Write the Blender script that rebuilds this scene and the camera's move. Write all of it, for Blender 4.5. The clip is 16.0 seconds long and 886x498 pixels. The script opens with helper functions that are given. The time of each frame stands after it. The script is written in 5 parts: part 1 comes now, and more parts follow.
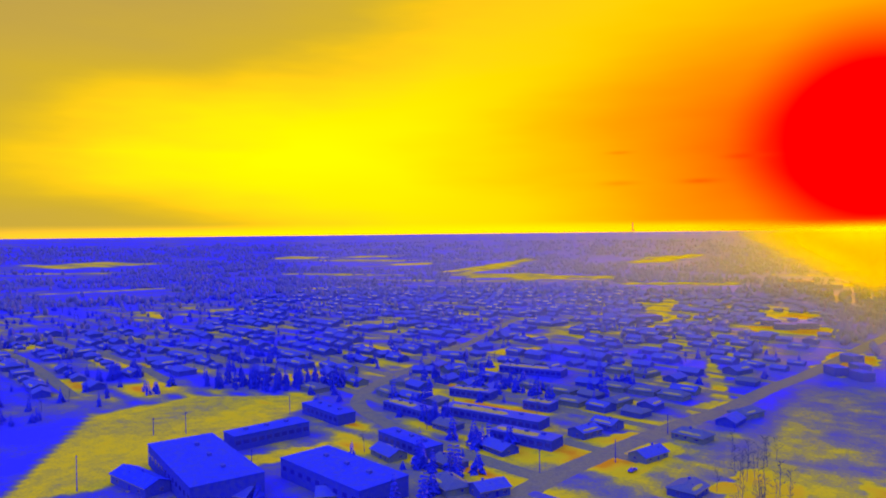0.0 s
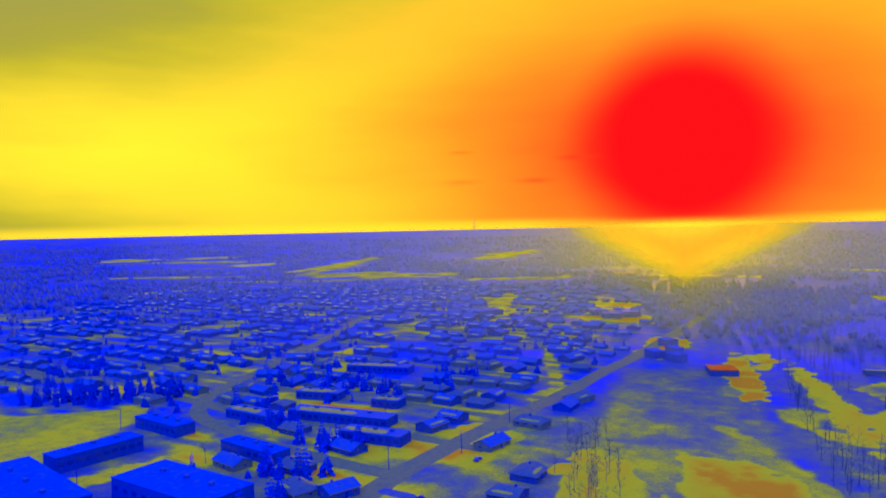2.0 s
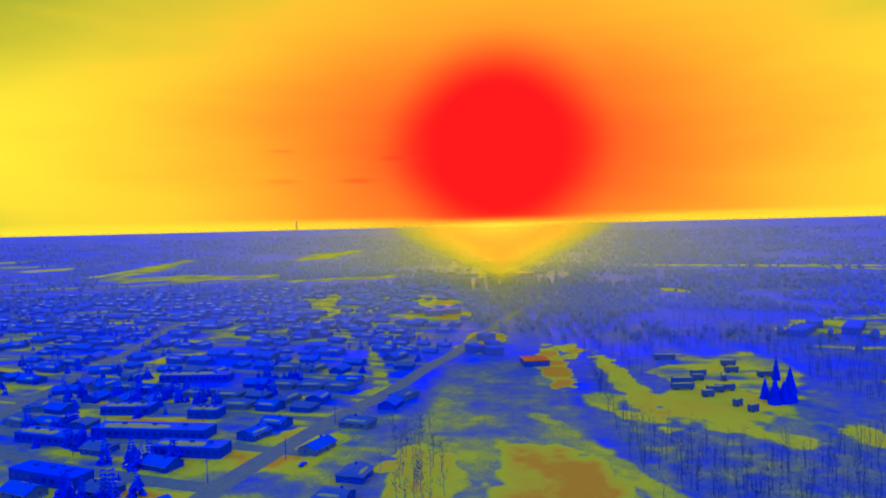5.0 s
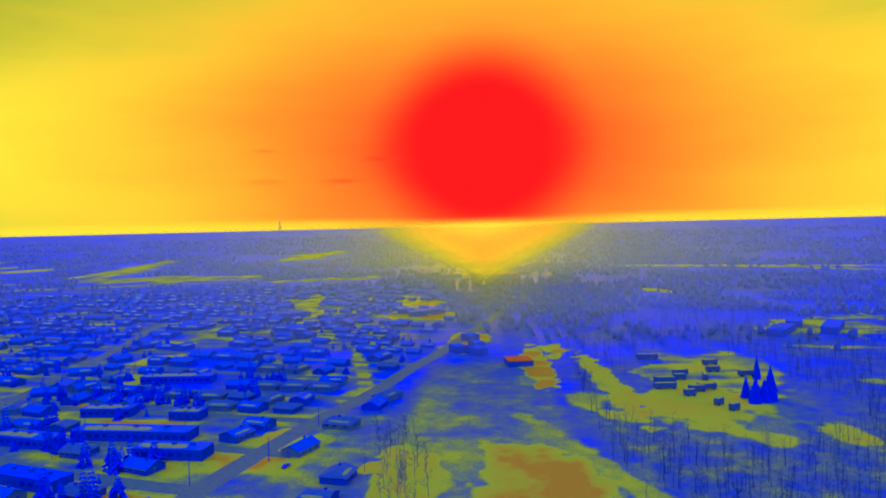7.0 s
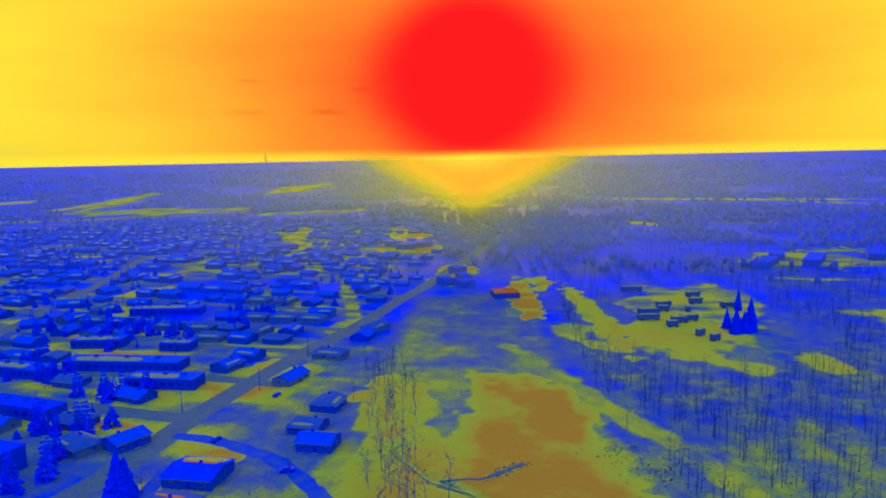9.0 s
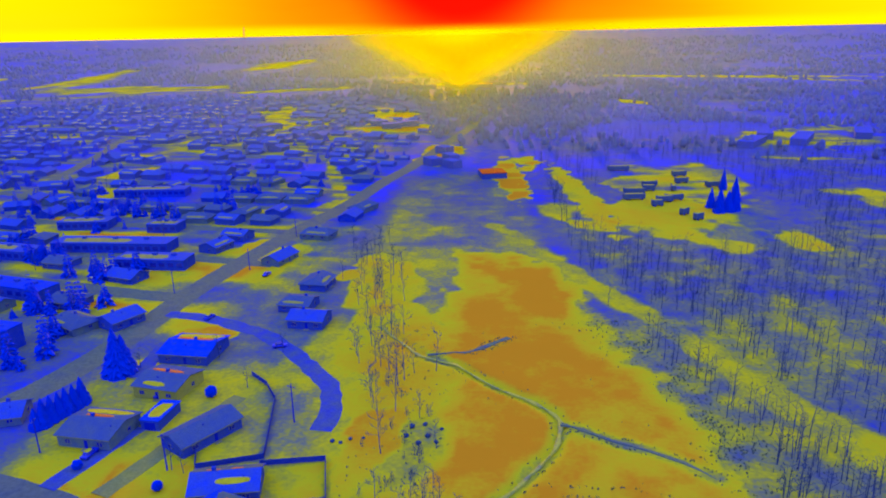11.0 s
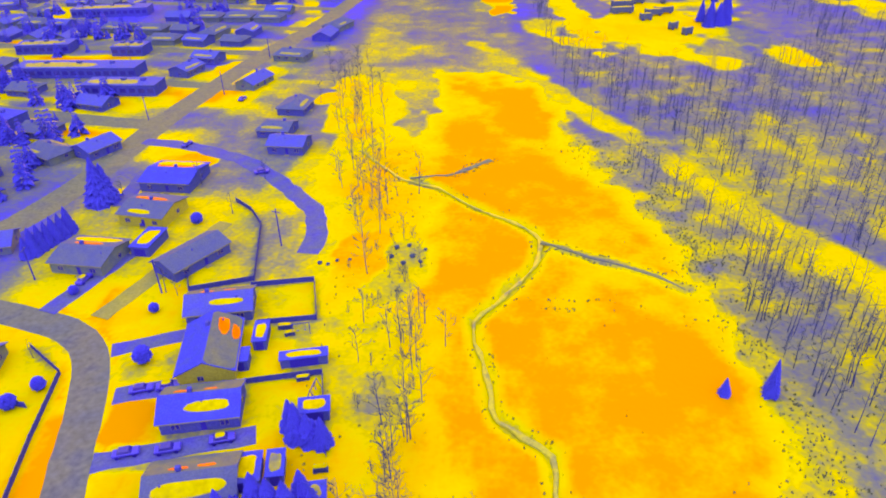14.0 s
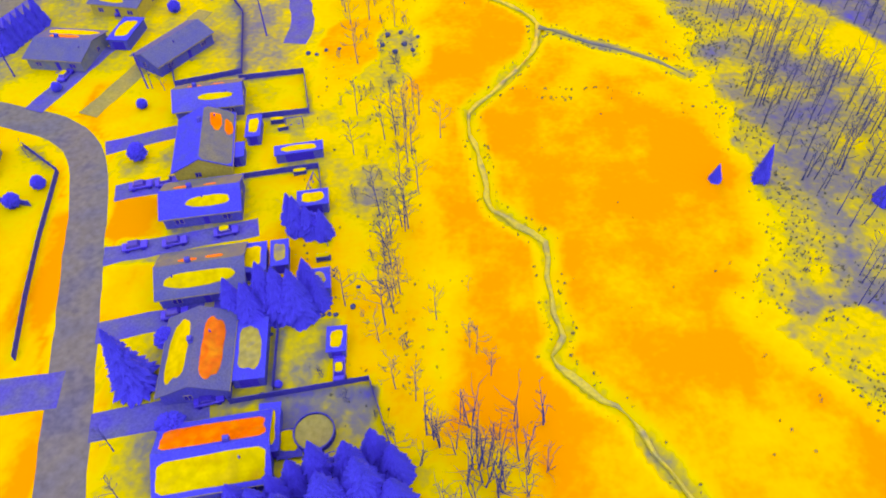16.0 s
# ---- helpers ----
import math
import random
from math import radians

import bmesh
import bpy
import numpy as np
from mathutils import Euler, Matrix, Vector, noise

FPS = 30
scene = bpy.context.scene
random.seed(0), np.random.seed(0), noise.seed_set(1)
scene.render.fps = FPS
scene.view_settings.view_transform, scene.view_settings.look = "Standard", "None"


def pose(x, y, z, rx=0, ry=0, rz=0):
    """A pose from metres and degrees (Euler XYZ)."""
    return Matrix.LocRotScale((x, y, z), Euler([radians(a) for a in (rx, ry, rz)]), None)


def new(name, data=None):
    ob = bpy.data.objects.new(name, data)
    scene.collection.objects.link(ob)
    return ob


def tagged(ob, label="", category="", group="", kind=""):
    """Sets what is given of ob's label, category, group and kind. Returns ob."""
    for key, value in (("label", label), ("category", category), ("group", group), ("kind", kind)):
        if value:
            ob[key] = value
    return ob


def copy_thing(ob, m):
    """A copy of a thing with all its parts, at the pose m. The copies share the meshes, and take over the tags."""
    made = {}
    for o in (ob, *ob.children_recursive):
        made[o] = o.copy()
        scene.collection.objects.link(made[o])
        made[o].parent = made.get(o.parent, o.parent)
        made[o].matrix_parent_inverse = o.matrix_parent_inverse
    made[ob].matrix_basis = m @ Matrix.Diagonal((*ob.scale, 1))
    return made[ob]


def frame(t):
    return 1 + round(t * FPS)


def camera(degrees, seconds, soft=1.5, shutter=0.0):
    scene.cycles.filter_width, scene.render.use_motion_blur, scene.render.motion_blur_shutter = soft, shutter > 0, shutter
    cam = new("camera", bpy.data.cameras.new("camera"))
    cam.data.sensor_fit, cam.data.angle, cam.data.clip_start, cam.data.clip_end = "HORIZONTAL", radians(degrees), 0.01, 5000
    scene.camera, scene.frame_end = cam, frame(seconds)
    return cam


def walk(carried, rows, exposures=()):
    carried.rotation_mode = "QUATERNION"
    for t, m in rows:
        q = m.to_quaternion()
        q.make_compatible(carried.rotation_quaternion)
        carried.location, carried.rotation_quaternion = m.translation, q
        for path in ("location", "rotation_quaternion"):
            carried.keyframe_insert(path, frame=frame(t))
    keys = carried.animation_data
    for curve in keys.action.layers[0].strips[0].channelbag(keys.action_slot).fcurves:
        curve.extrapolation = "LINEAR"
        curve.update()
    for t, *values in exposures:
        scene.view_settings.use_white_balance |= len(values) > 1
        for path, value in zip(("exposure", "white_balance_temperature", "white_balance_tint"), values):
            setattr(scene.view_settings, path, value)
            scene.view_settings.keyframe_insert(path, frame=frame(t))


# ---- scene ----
# The film is toned in false colour: the darkest tones are blue, middle tones grey,
# snow yellow to orange and the bright sky round the sun red. Base colours follow it.
LENS = 64.74
EYE = 90.0
cam = camera(LENS, 16.0, soft=1.95)
PATH = [
    (0.0, pose(0, 0, EYE, 88.66, 0.65, 33.10)),
    (0.5, pose(0, 0, EYE, 88.56, 0.76, 29.52)),
    (1.0, pose(0, 0, EYE, 88.46, 0.90, 26.75)),
    (1.5, pose(0, 0, EYE, 88.43, 1.07, 23.74)),
    (2.0, pose(0, 0, EYE, 88.34, 1.25, 20.48)),
    (2.5, pose(0, 0, EYE, 88.27, 1.34, 17.39)),
    (3.0, pose(0, 0, EYE, 88.18, 1.40, 14.81)),
    (3.5, pose(0, 0, EYE, 88.12, 1.37, 12.46)),
    (4.0, pose(0, 0, EYE, 88.07, 1.44, 9.74)),
    (4.5, pose(0, 0, EYE, 88.02, 1.46, 7.29)),
    (7.0, pose(0, 0, EYE, 88.04, 1.38, 4.78)),
    (7.5, pose(0, 0, EYE, 87.01, 1.40, 4.56)),
    (8.0, pose(0, 0, EYE, 85.75, 1.31, 4.35)),
    (8.5, pose(0, 0, EYE, 84.57, 1.24, 4.03)),
    (9.0, pose(0, 0, EYE, 82.52, 1.19, 3.78)),
    (11.5, pose(0, 0, EYE, 71.05, 1.22, 2.40)),
    (12.0, pose(0, 0, EYE, 69.88, 1.29, 2.11)),
    (12.5, pose(0, 0, EYE, 68.37, 1.30, 1.83)),
    (13.0, pose(0, 0, EYE, 66.06, 1.34, 1.53)),
    (13.5, pose(0, 0, EYE, 62.39, 1.41, 1.21)),
    (14.0, pose(0, 0, EYE, 58.25, 1.43, 0.97)),
    (14.5, pose(0, 0, EYE, 54.00, 1.62, 0.62)),
    (15.0, pose(0, 0, EYE, 49.79, 1.73, 0.38)),
    (15.5, pose(0, 0, EYE, 45.52, 1.91, 0.13)),
    (16.0, pose(0, 0, EYE, 41.26, 1.99, -0.02)),
]
# the picture's exposure and white balance drift as the camera tilts away from the sun
EXPOSURES = [
    (0.0, -0.6, 7000, 26), (1.0, -0.72, 5800, 14), (2.0, -0.84, 5050, 5), (4.5, -0.95, 4500, -9), (9.2, -0.97, 4300, -9),
    (11.3, -0.43, 6200, -12), (12.0, -0.02, 10500, -20), (12.5, 0.34, 50000, -34), (13.0, 0.54, 100000, -35),
    (13.5, 0.56, 100000, -22), (14.0, 0.58, 100000, -8), (16.0, 0.55, 100000, -5),
]
walk(cam, PATH, EXPOSURES)

# ---------------------------------------------------------------- sky and sun
SUN_AZ, SUN_EL = radians(-1.4), radians(6.3)
SUN_DIR = Vector((math.sin(SUN_AZ) * math.cos(SUN_EL), math.cos(SUN_AZ) * math.cos(SUN_EL), math.sin(SUN_EL)))


SKY_AWAY = (1.0, 1.15, 3.0)


def build_sky():
    world = bpy.data.worlds.new("winter_sky")
    scene.world = world
    world.use_nodes = True
    nt = world.node_tree
    nt.nodes.clear()
    N, L = nt.nodes.new, nt.links.new

    def mth(op, a, b=None, c=None, clamp=False):
        n = N("ShaderNodeMath")
        n.operation, n.use_clamp = op, clamp
        for i, v in enumerate((a, b, c)):
            if v is None:
                continue
            if isinstance(v, (int, float)):
                n.inputs[i].default_value = v
            else:
                L(v, n.inputs[i])
        return n.outputs[0]

    def ramp(fac, stops):
        n = N("ShaderNodeValToRGB")
        e = n.color_ramp.elements
        for i, (p, col) in enumerate(stops):
            el = e[i] if i < 2 else e.new(p)
            el.position, el.color = p, (*col, 1)
        L(fac, n.inputs[0])
        return n.outputs[0]

    co = N("ShaderNodeTexCoord")
    sep = N("ShaderNodeSeparateXYZ")
    L(co.outputs["Generated"], sep.inputs[0])
    x, y, z = sep.outputs
    cloud = N("ShaderNodeTexNoise")
    cloud.inputs["Scale"].default_value, cloud.inputs["Detail"].default_value = 2.2, 5
    stretch = N("ShaderNodeMapping")
    stretch.inputs["Scale"].default_value = (1, 1, 5)
    L(co.outputs["Generated"], stretch.inputs[0])
    L(stretch.outputs[0], cloud.inputs[0])
    az = mth("ABSOLUTE", mth("SUBTRACT", mth("ARCTAN2", x, y), SUN_AZ))
    el = mth("ABSOLUTE", mth("SUBTRACT", mth("ARCSINE", z), SUN_EL))
    wave = mth("SUBTRACT", cloud.outputs[0], 0.5)
    # brightness of the veil of cloud falls off from the sun, slower along the horizon
    h = mth("MULTIPLY", az, 0.5)
    d = mth("SQRT", mth("ADD", mth("MULTIPLY", h, h), mth("MULTIPLY", el, el)))
    d = mth("ADD", d, mth("MULTIPLY", wave, mth("MULTIPLY", d, 0.5)))
    veil = ramp(mth("DIVIDE", d, radians(35)), [
        (0.1, (2.6, 0.1, 0)), (0.8, (2.8, 1.75, 0.0)), (0.17, (2.6, 0.32, 0)), (0.25, (2.65, 0.58, 0)),
        (0.33, (2.7, 0.88, 0)), (0.4, (2.75, 1.16, 0)), (0.5, (2.8, 1.45, 0)), (0.62, (2.8, 1.66, 0)),
    ])
    # above it the sky turns dull, and blue away from the sun
    q = mth("ADD", mth("ADD", mth("MULTIPLY", az, 0.3), el), mth("MULTIPLY", wave, 0.2))
    dull = N("ShaderNodeMapRange")
    dull.interpolation_type = "SMOOTHSTEP"
    L(q, dull.inputs[0])
    for i, val in enumerate((radians(11.5), radians(23), 0.0, 1.0)):
        dull.inputs[i + 1].default_value = val
    high = ramp(mth("DIVIDE", q, radians(100)), [(0.2, (1.0, 0.75, 0.02)), (0.75, SKY_AWAY), (0.3, (0.72, 0.55, 0.12)), (0.42, (0.7, 0.68, 0.7))])
    over = N("ShaderNodeMix")
    over.data_type = "RGBA"
    L(dull.outputs[0], over.inputs["Factor"])
    L(veil, over.inputs["A"])
    L(high, over.inputs["B"])
    veil = over.outputs["Result"]
    # the over-bright disc of the sun behind thin cloud
    dot = N("ShaderNodeVectorMath")
    dot.operation = "DOT_PRODUCT"
    L(co.outputs["Generated"], dot.inputs[0])
    dot.inputs[1].default_value = SUN_DIR
    ang = mth("ARCCOSINE", dot.outputs["Value"])
    disc = N("ShaderNodeMapRange")
    disc.interpolation_type = "SMOOTHSTEP"
    L(ang, disc.inputs[0])
    for i, val in enumerate((radians(4.7), radians(10.1), 1.0, 0.0)):
        disc.inputs[i + 1].default_value = val
    mix = N("ShaderNodeMix")
    mix.data_type = "RGBA"
    L(disc.outputs[0], mix.inputs["Factor"])
    L(veil, mix.inputs["A"])
    mix.inputs["B"].default_value = (2.2, 0.0, 0, 1)
    # short bright streaks of cloud beside the sun
    lit = mix.outputs["Result"]
    for a0, e0, wide, thin, amount in ((-18.9, 6.15, 0.9, 0.13, 0.3), (-9.6, 5.5, 1.3, 0.2, 0.75), (-12.9, 3.75, 1.3, 0.2, 0.5), (-18.9, 3.75, 1.4, 0.2, 0.25)):
        u = mth("DIVIDE", mth("SUBTRACT", mth("ARCTAN2", x, y), radians(a0)), radians(wide))
        v = mth("DIVIDE", mth("SUBTRACT", mth("ARCSINE", z), radians(e0)), radians(thin))
        fall = mth("EXPONENT", mth("MULTIPLY", mth("ADD", mth("MULTIPLY", u, u), mth("MULTIPLY", v, v)), -1.0))
        streak = N("ShaderNodeMix")
        streak.data_type = "RGBA"
        L(mth("MULTIPLY", fall, amount), streak.inputs["Factor"])
        L(lit, streak.inputs["A"])
        streak.inputs["B"].default_value = (2.5, 0.08, 0, 1)
        lit = streak.outputs["Result"]
    # yellow mist along the horizon
    low = N("ShaderNodeMapRange")
    low.interpolation_type = "SMOOTHSTEP"
    L(mth("ABSOLUTE", z), low.inputs[0])
    for i, val in enumerate((0.001, 0.016, 0.72, 0.0)):
        low.inputs[i + 1].default_value = val
    away = N("ShaderNodeMapRange")
    L(ang, away.inputs[0])
    for i, val in enumerate((radians(7), radians(14), 0.08, 1.0)):
        away.inputs[i + 1].default_value = val
    far = N("ShaderNodeMapRange")
    L(ang, far.inputs[0])
    for i, val in enumerate((radians(50), radians(80), 1.0, 0.0)):
        far.inputs[i + 1].default_value = val
    mist = N("ShaderNodeMix")
    mist.data_type = "RGBA"
    L(mth("MULTIPLY", mth("MULTIPLY", low.outputs[0], away.outputs[0]), far.outputs[0]), mist.inputs["Factor"])
    L(lit, mist.inputs["A"])
    mist.inputs["B"].default_value = (2.8, 1.6, 0.0, 1)
    # clear sky over the veil, overhead
    sky = N("ShaderNodeTexSky")
    sky.sky_type, sky.sun_disc = "NISHITA", False
    sky.sun_elevation, sky.sun_rotation = SUN_EL, SUN_AZ
    add = N("ShaderNodeMix")
    add.data_type, add.blend_type = "RGBA", "ADD"
    top = N("ShaderNodeMapRange")
    L(z, top.inputs[0])
    for i, val in enumerate((0.6, 0.9, 0.0, 0.08)):
        top.inputs[i + 1].default_value = val
    L(top.outputs[0], add.inputs["Factor"])
    L(mist.outputs["Result"], add.inputs["A"])
    L(sky.outputs[0], add.inputs["B"])
    bg = N("ShaderNodeBackground")
    L(add.outputs["Result"], bg.inputs[0])
    bg.inputs[1].default_value = 1.0
    L(bg.outputs[0], N("ShaderNodeOutputWorld").inputs[0])


build_sky()
sun = new("sun", bpy.data.lights.new("sun", "SUN"))
sun.data.energy, sun.data.angle, sun.data.color = 4.5, radians(4), (1.0, 0.42, 0.0)
sun.matrix_world = Matrix.Translation((0, 0, 300)) @ SUN_DIR.to_track_quat("Z", "Y").to_matrix().to_4x4()


# ---------------------------------------------------------------- materials
def material(name, colors, scale=1.0, rough=0.8, bump=0.2, spec=0.03, detail=6, coords="Object", metal=0.0, fine=8.0):
    """Procedural surface: colors mixed by coarse noise, broken by fine grain, with relief."""
    m = bpy.data.materials.new(name)
    m.use_nodes = True
    nt = m.node_tree
    N, L = nt.nodes.new, nt.links.new
    p = nt.nodes["Principled BSDF"]
    co = N("ShaderNodeTexCoord")
    info = N("ShaderNodeObjectInfo")
    shift = N("ShaderNodeVectorMath")
    shift.operation = "MULTIPLY_ADD"
    shift.inputs[1].default_value = (1, 1, 1)
    rnd = N("ShaderNodeVectorMath")
    rnd.operation = "SCALE"
    rnd.inputs[0].default_value = (37, 19, 53)
    L(info.outputs["Random"], rnd.inputs["Scale"])
    L(co.outputs[coords], shift.inputs[0])
    L(rnd.outputs[0], shift.inputs[2])
    n1 = N("ShaderNodeTexNoise")
    n1.inputs["Scale"].default_value, n1.inputs["Detail"].default_value = scale, detail
    L(shift.outputs[0], n1.inputs[0])
    r = N("ShaderNodeValToRGB")
    k = len(colors)
    for i, c in enumerate(colors):
        pos = 0.3 + 0.4 * i / max(1, k - 1)
        e = r.color_ramp.elements[i] if i < 2 else r.color_ramp.elements.new(pos)
        e.position, e.color = pos, (*c, 1)
    if k == 1:
        r.color_ramp.elements[1].color = (*colors[0], 1)
    L(n1.outputs[0], r.inputs[0])
    n2 = N("ShaderNodeTexNoise")
    n2.inputs["Scale"].default_value, n2.inputs["Detail"].default_value = scale * fine, 4
    L(shift.outputs[0], n2.inputs[0])
    br = N("ShaderNodeMapRange")
    L(n2.outputs[0], br.inputs[0])
    for i, val in enumerate((0.3, 0.7, 0.82, 1.15)):
        br.inputs[i + 1].default_value = val
    mul = N("ShaderNodeVectorMath")
    mul.operation = "SCALE"
    L(r.outputs[0], mul.inputs[0])
    L(br.outputs[0], mul.inputs["Scale"])
    L(mul.outputs[0], p.inputs["Base Color"])
    b = N("ShaderNodeBump")
    b.inputs["Strength"].default_value = bump
    b.inputs["Distance"].default_value = 0.05
    L(n2.outputs[0], b.inputs["Height"])
    L(b.outputs[0], p.inputs["Normal"])
    p.inputs["Roughness"].default_value = rough
    p.inputs["Specular IOR Level"].default_value = spec
    p.inputs["Metallic"].default_value = metal
    return m


BLUE, NAVY = (0.006, 0.034, 0.8), (0.005, 0.029, 0.74)
M_ROOF = material("roof_shingles", [BLUE, (0.01, 0.042, 0.74), (0.026, 0.06, 0.6)], 0.5, 0.75, 0.4, 0.03)
M_ROOF2 = material("grey_shingles", [(0.055, 0.085, 0.357), (0.085, 0.115, 0.281)], 0.5, 0.75, 0.4, 0.03)
M_ROOF3 = material("blue_grey_shingles", [(0.028, 0.056, 0.68), (0.056, 0.09, 0.52)], 0.5, 0.75, 0.4, 0.03)
M_WALL = material("siding", [(0.028, 0.055, 0.62), (0.055, 0.085, 0.48)], 0.4, 0.7, 0.2)
M_WALL2 = material("pale_siding", [(0.08, 0.125, 0.4), (0.15, 0.2, 0.24)], 0.4, 0.7, 0.2)
M_WALL3 = material("cream_siding", [(0.34, 0.34, 0.105), (0.4, 0.38, 0.09)], 0.4, 0.7, 0.2)
M_BRICK = material("brick_wall", [(0.014, 0.036, 0.66), (0.04, 0.068, 0.55)], 0.6, 0.85, 0.4)
M_TRIM = material("painted_trim", [(0.2, 0.21, 0.225), (0.3, 0.29, 0.15)], 1.0, 0.5, 0.05)
M_DOOR = material("dark_door", [(0.01, 0.015, 0.6)], 1.0, 0.5, 0.1)
M_PANE = material("window_glass", [(0.01, 0.015, 0.45)], 0.5, 0.08, 0.0, 0.5)
M_SNOW = material("snow_patch", [(0.5, 0.44, 0.024), (0.54, 0.5, 0.02), (0.52, 0.4, 0.02)], 0.25, 0.7, 0.1, 0.1, fine=3.0)
# hotter copy of the snow patch colour, with low sunlight painted in
M_SNOW_LIT = material("sunlit_snow_patch", [(0.6, 0.2, 0.018), (0.62, 0.12, 0.012), (0.6, 0.24, 0.018)], 0.3, 0.4, 0.1, 0.2, fine=3.0)
M_ICE = material("creek_ice", [(0.22, 0.26, 0.128), (0.42, 0.43, 0.06), (0.16, 0.2, 0.165)], 0.3, 0.45, 0.2, 0.3)
M_ROAD = material("road_asphalt", [(0.085, 0.11, 0.203), (0.14, 0.165, 0.15), (0.1, 0.125, 0.188)], 0.12, 0.75, 0.1, 0.08, coords="Object")
M_STREET = material("street_asphalt", [(0.08, 0.105, 0.225), (0.125, 0.145, 0.18), (0.095, 0.12, 0.21)], 0.12, 0.8, 0.1, 0.05)
M_LANE = material("packed_snow_lane", [(0.3, 0.3, 0.075), (0.2, 0.22, 0.12)], 0.2, 0.8, 0.1, 0.05)
M_THIN = material("thin_thawing_snow", [(0.16, 0.18, 0.21), (0.36, 0.35, 0.075), (0.26, 0.27, 0.12)], 0.35, 0.75, 0.1, 0.05, fine=3.0)
M_DRIVE = material("driveway_asphalt", [(0.035, 0.05, 0.55), (0.08, 0.11, 0.3)], 0.3, 0.75, 0.1, 0.03)
M_FENCE = material("weathered_fence", [(0.014, 0.03, 0.5), (0.04, 0.058, 0.4)], 1.2, 0.8, 0.2)
M_SPRUCE = material("spruce_needles", [NAVY, BLUE], 1.5, 0.7, 0.3, 0.1)
M_BARK = material("bark", [(0.015, 0.032, 0.36), (0.04, 0.06, 0.3)], 2.0, 0.9, 0.5, 0.1)
M_TWIG = material("twigs", [(0.022, 0.046, 0.24), (0.05, 0.078, 0.19)], 1.0, 0.9, 0.2, 0.1)
# the greyer tones put some distance haze into the trees' colour
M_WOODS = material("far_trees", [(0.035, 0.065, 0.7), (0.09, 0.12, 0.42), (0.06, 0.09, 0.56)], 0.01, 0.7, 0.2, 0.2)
M_BRUSH = material("bare_brush", [(0.08, 0.11, 0.225), (0.17, 0.2, 0.112)], 0.4, 0.9, 0.4, 0.1)
M_POLE = material("pole_wood", [(0.02, 0.03, 0.55)], 2.0, 0.8, 0.3)
# matt red that paints the sun's reflection on far roofs
M_GLINT_ROOF = material("sun_glint_roof", [(0.65, 0.05, 0.005), (0.62, 0.13, 0.01)], 0.5, 0.6, 0.02, 0.1)
M_PAINT = material("car_paint", [(0.01, 0.02, 0.75)], 0.5, 0.3, 0.0, 0.4)
M_TYRE = material("tyre_rubber", [(0.005, 0.01, 0.4)], 2.0, 0.9, 0.1)


def ground_material():
    m = bpy.data.materials.new("winter_ground")
    m.use_nodes = True
    nt = m.node_tree
    N, L = nt.nodes.new, nt.links.new
    p = nt.nodes["Principled BSDF"]
    at = N("ShaderNodeAttribute")
    at.attribute_name = "cover"
    co = N("ShaderNodeTexCoord")
    total = at.outputs["Fac"]
    fine = None
    # broken brush is more mottled than the open snow
    mottle = N("ShaderNodeMapRange")
    L(at.outputs["Fac"], mottle.inputs[0])
    for i, val in enumerate((0.5, 0.85, 1.5, 0.75)):
        mottle.inputs[i + 1].default_value = val
    for scale, amount in ((0.035, 0.1), (0.16, 0.13), (0.8, 0.12)):
        n = N("ShaderNodeTexNoise")
        n.inputs["Scale"].default_value, n.inputs["Detail"].default_value = scale, 5
        L(co.outputs["Object"], n.inputs[0])
        a = N("ShaderNodeMath")
        a.operation = "MULTIPLY_ADD"
        L(n.outputs[0], a.inputs[0])
        a.inputs[1].default_value, a.inputs[2].default_value = amount * 2, -amount
        s = N("ShaderNodeMath")
        s.operation = "ADD"
        w = N("ShaderNodeMath")
        w.operation = "MULTIPLY"
        L(a.outputs[0], w.inputs[0])
        L(mottle.outputs[0], w.inputs[1])
        L(total, s.inputs[0])
        L(w.outputs[0], s.inputs[1])
        total, fine = s.outputs[0], n
    r = N("ShaderNodeValToRGB")
    stops = [(0.05, (0.014, 0.03, 0.8)), (0.2, (0.045, 0.06, 0.48)), (0.34, (0.092, 0.115, 0.26)), (0.46, (0.165, 0.188, 0.165)), (0.57, (0.34, 0.34, 0.05)),
             (0.69, (0.57, 0.52, 0.014)), (0.86, (0.61, 0.42, 0.015)), (1.0, (0.61, 0.266, 0.012))]
    for i, (pos, c) in enumerate(stops):
        e = r.color_ramp.elements[i] if i < 2 else r.color_ramp.elements.new(pos)
        e.position, e.color = pos, (*c, 1)
    L(total, r.inputs[0])
    L(r.outputs[0], p.inputs["Base Color"])
    b = N("ShaderNodeBump")
    b.inputs["Strength"].default_value, b.inputs["Distance"].default_value = 0.35, 0.15
    L(fine.outputs[0], b.inputs["Height"])
    L(b.outputs[0], p.inputs["Normal"])
    p.inputs["Roughness"].default_value = 0.72
    p.inputs["Specular IOR Level"].default_value = 0.03
    return m


M_GROUND = ground_material()


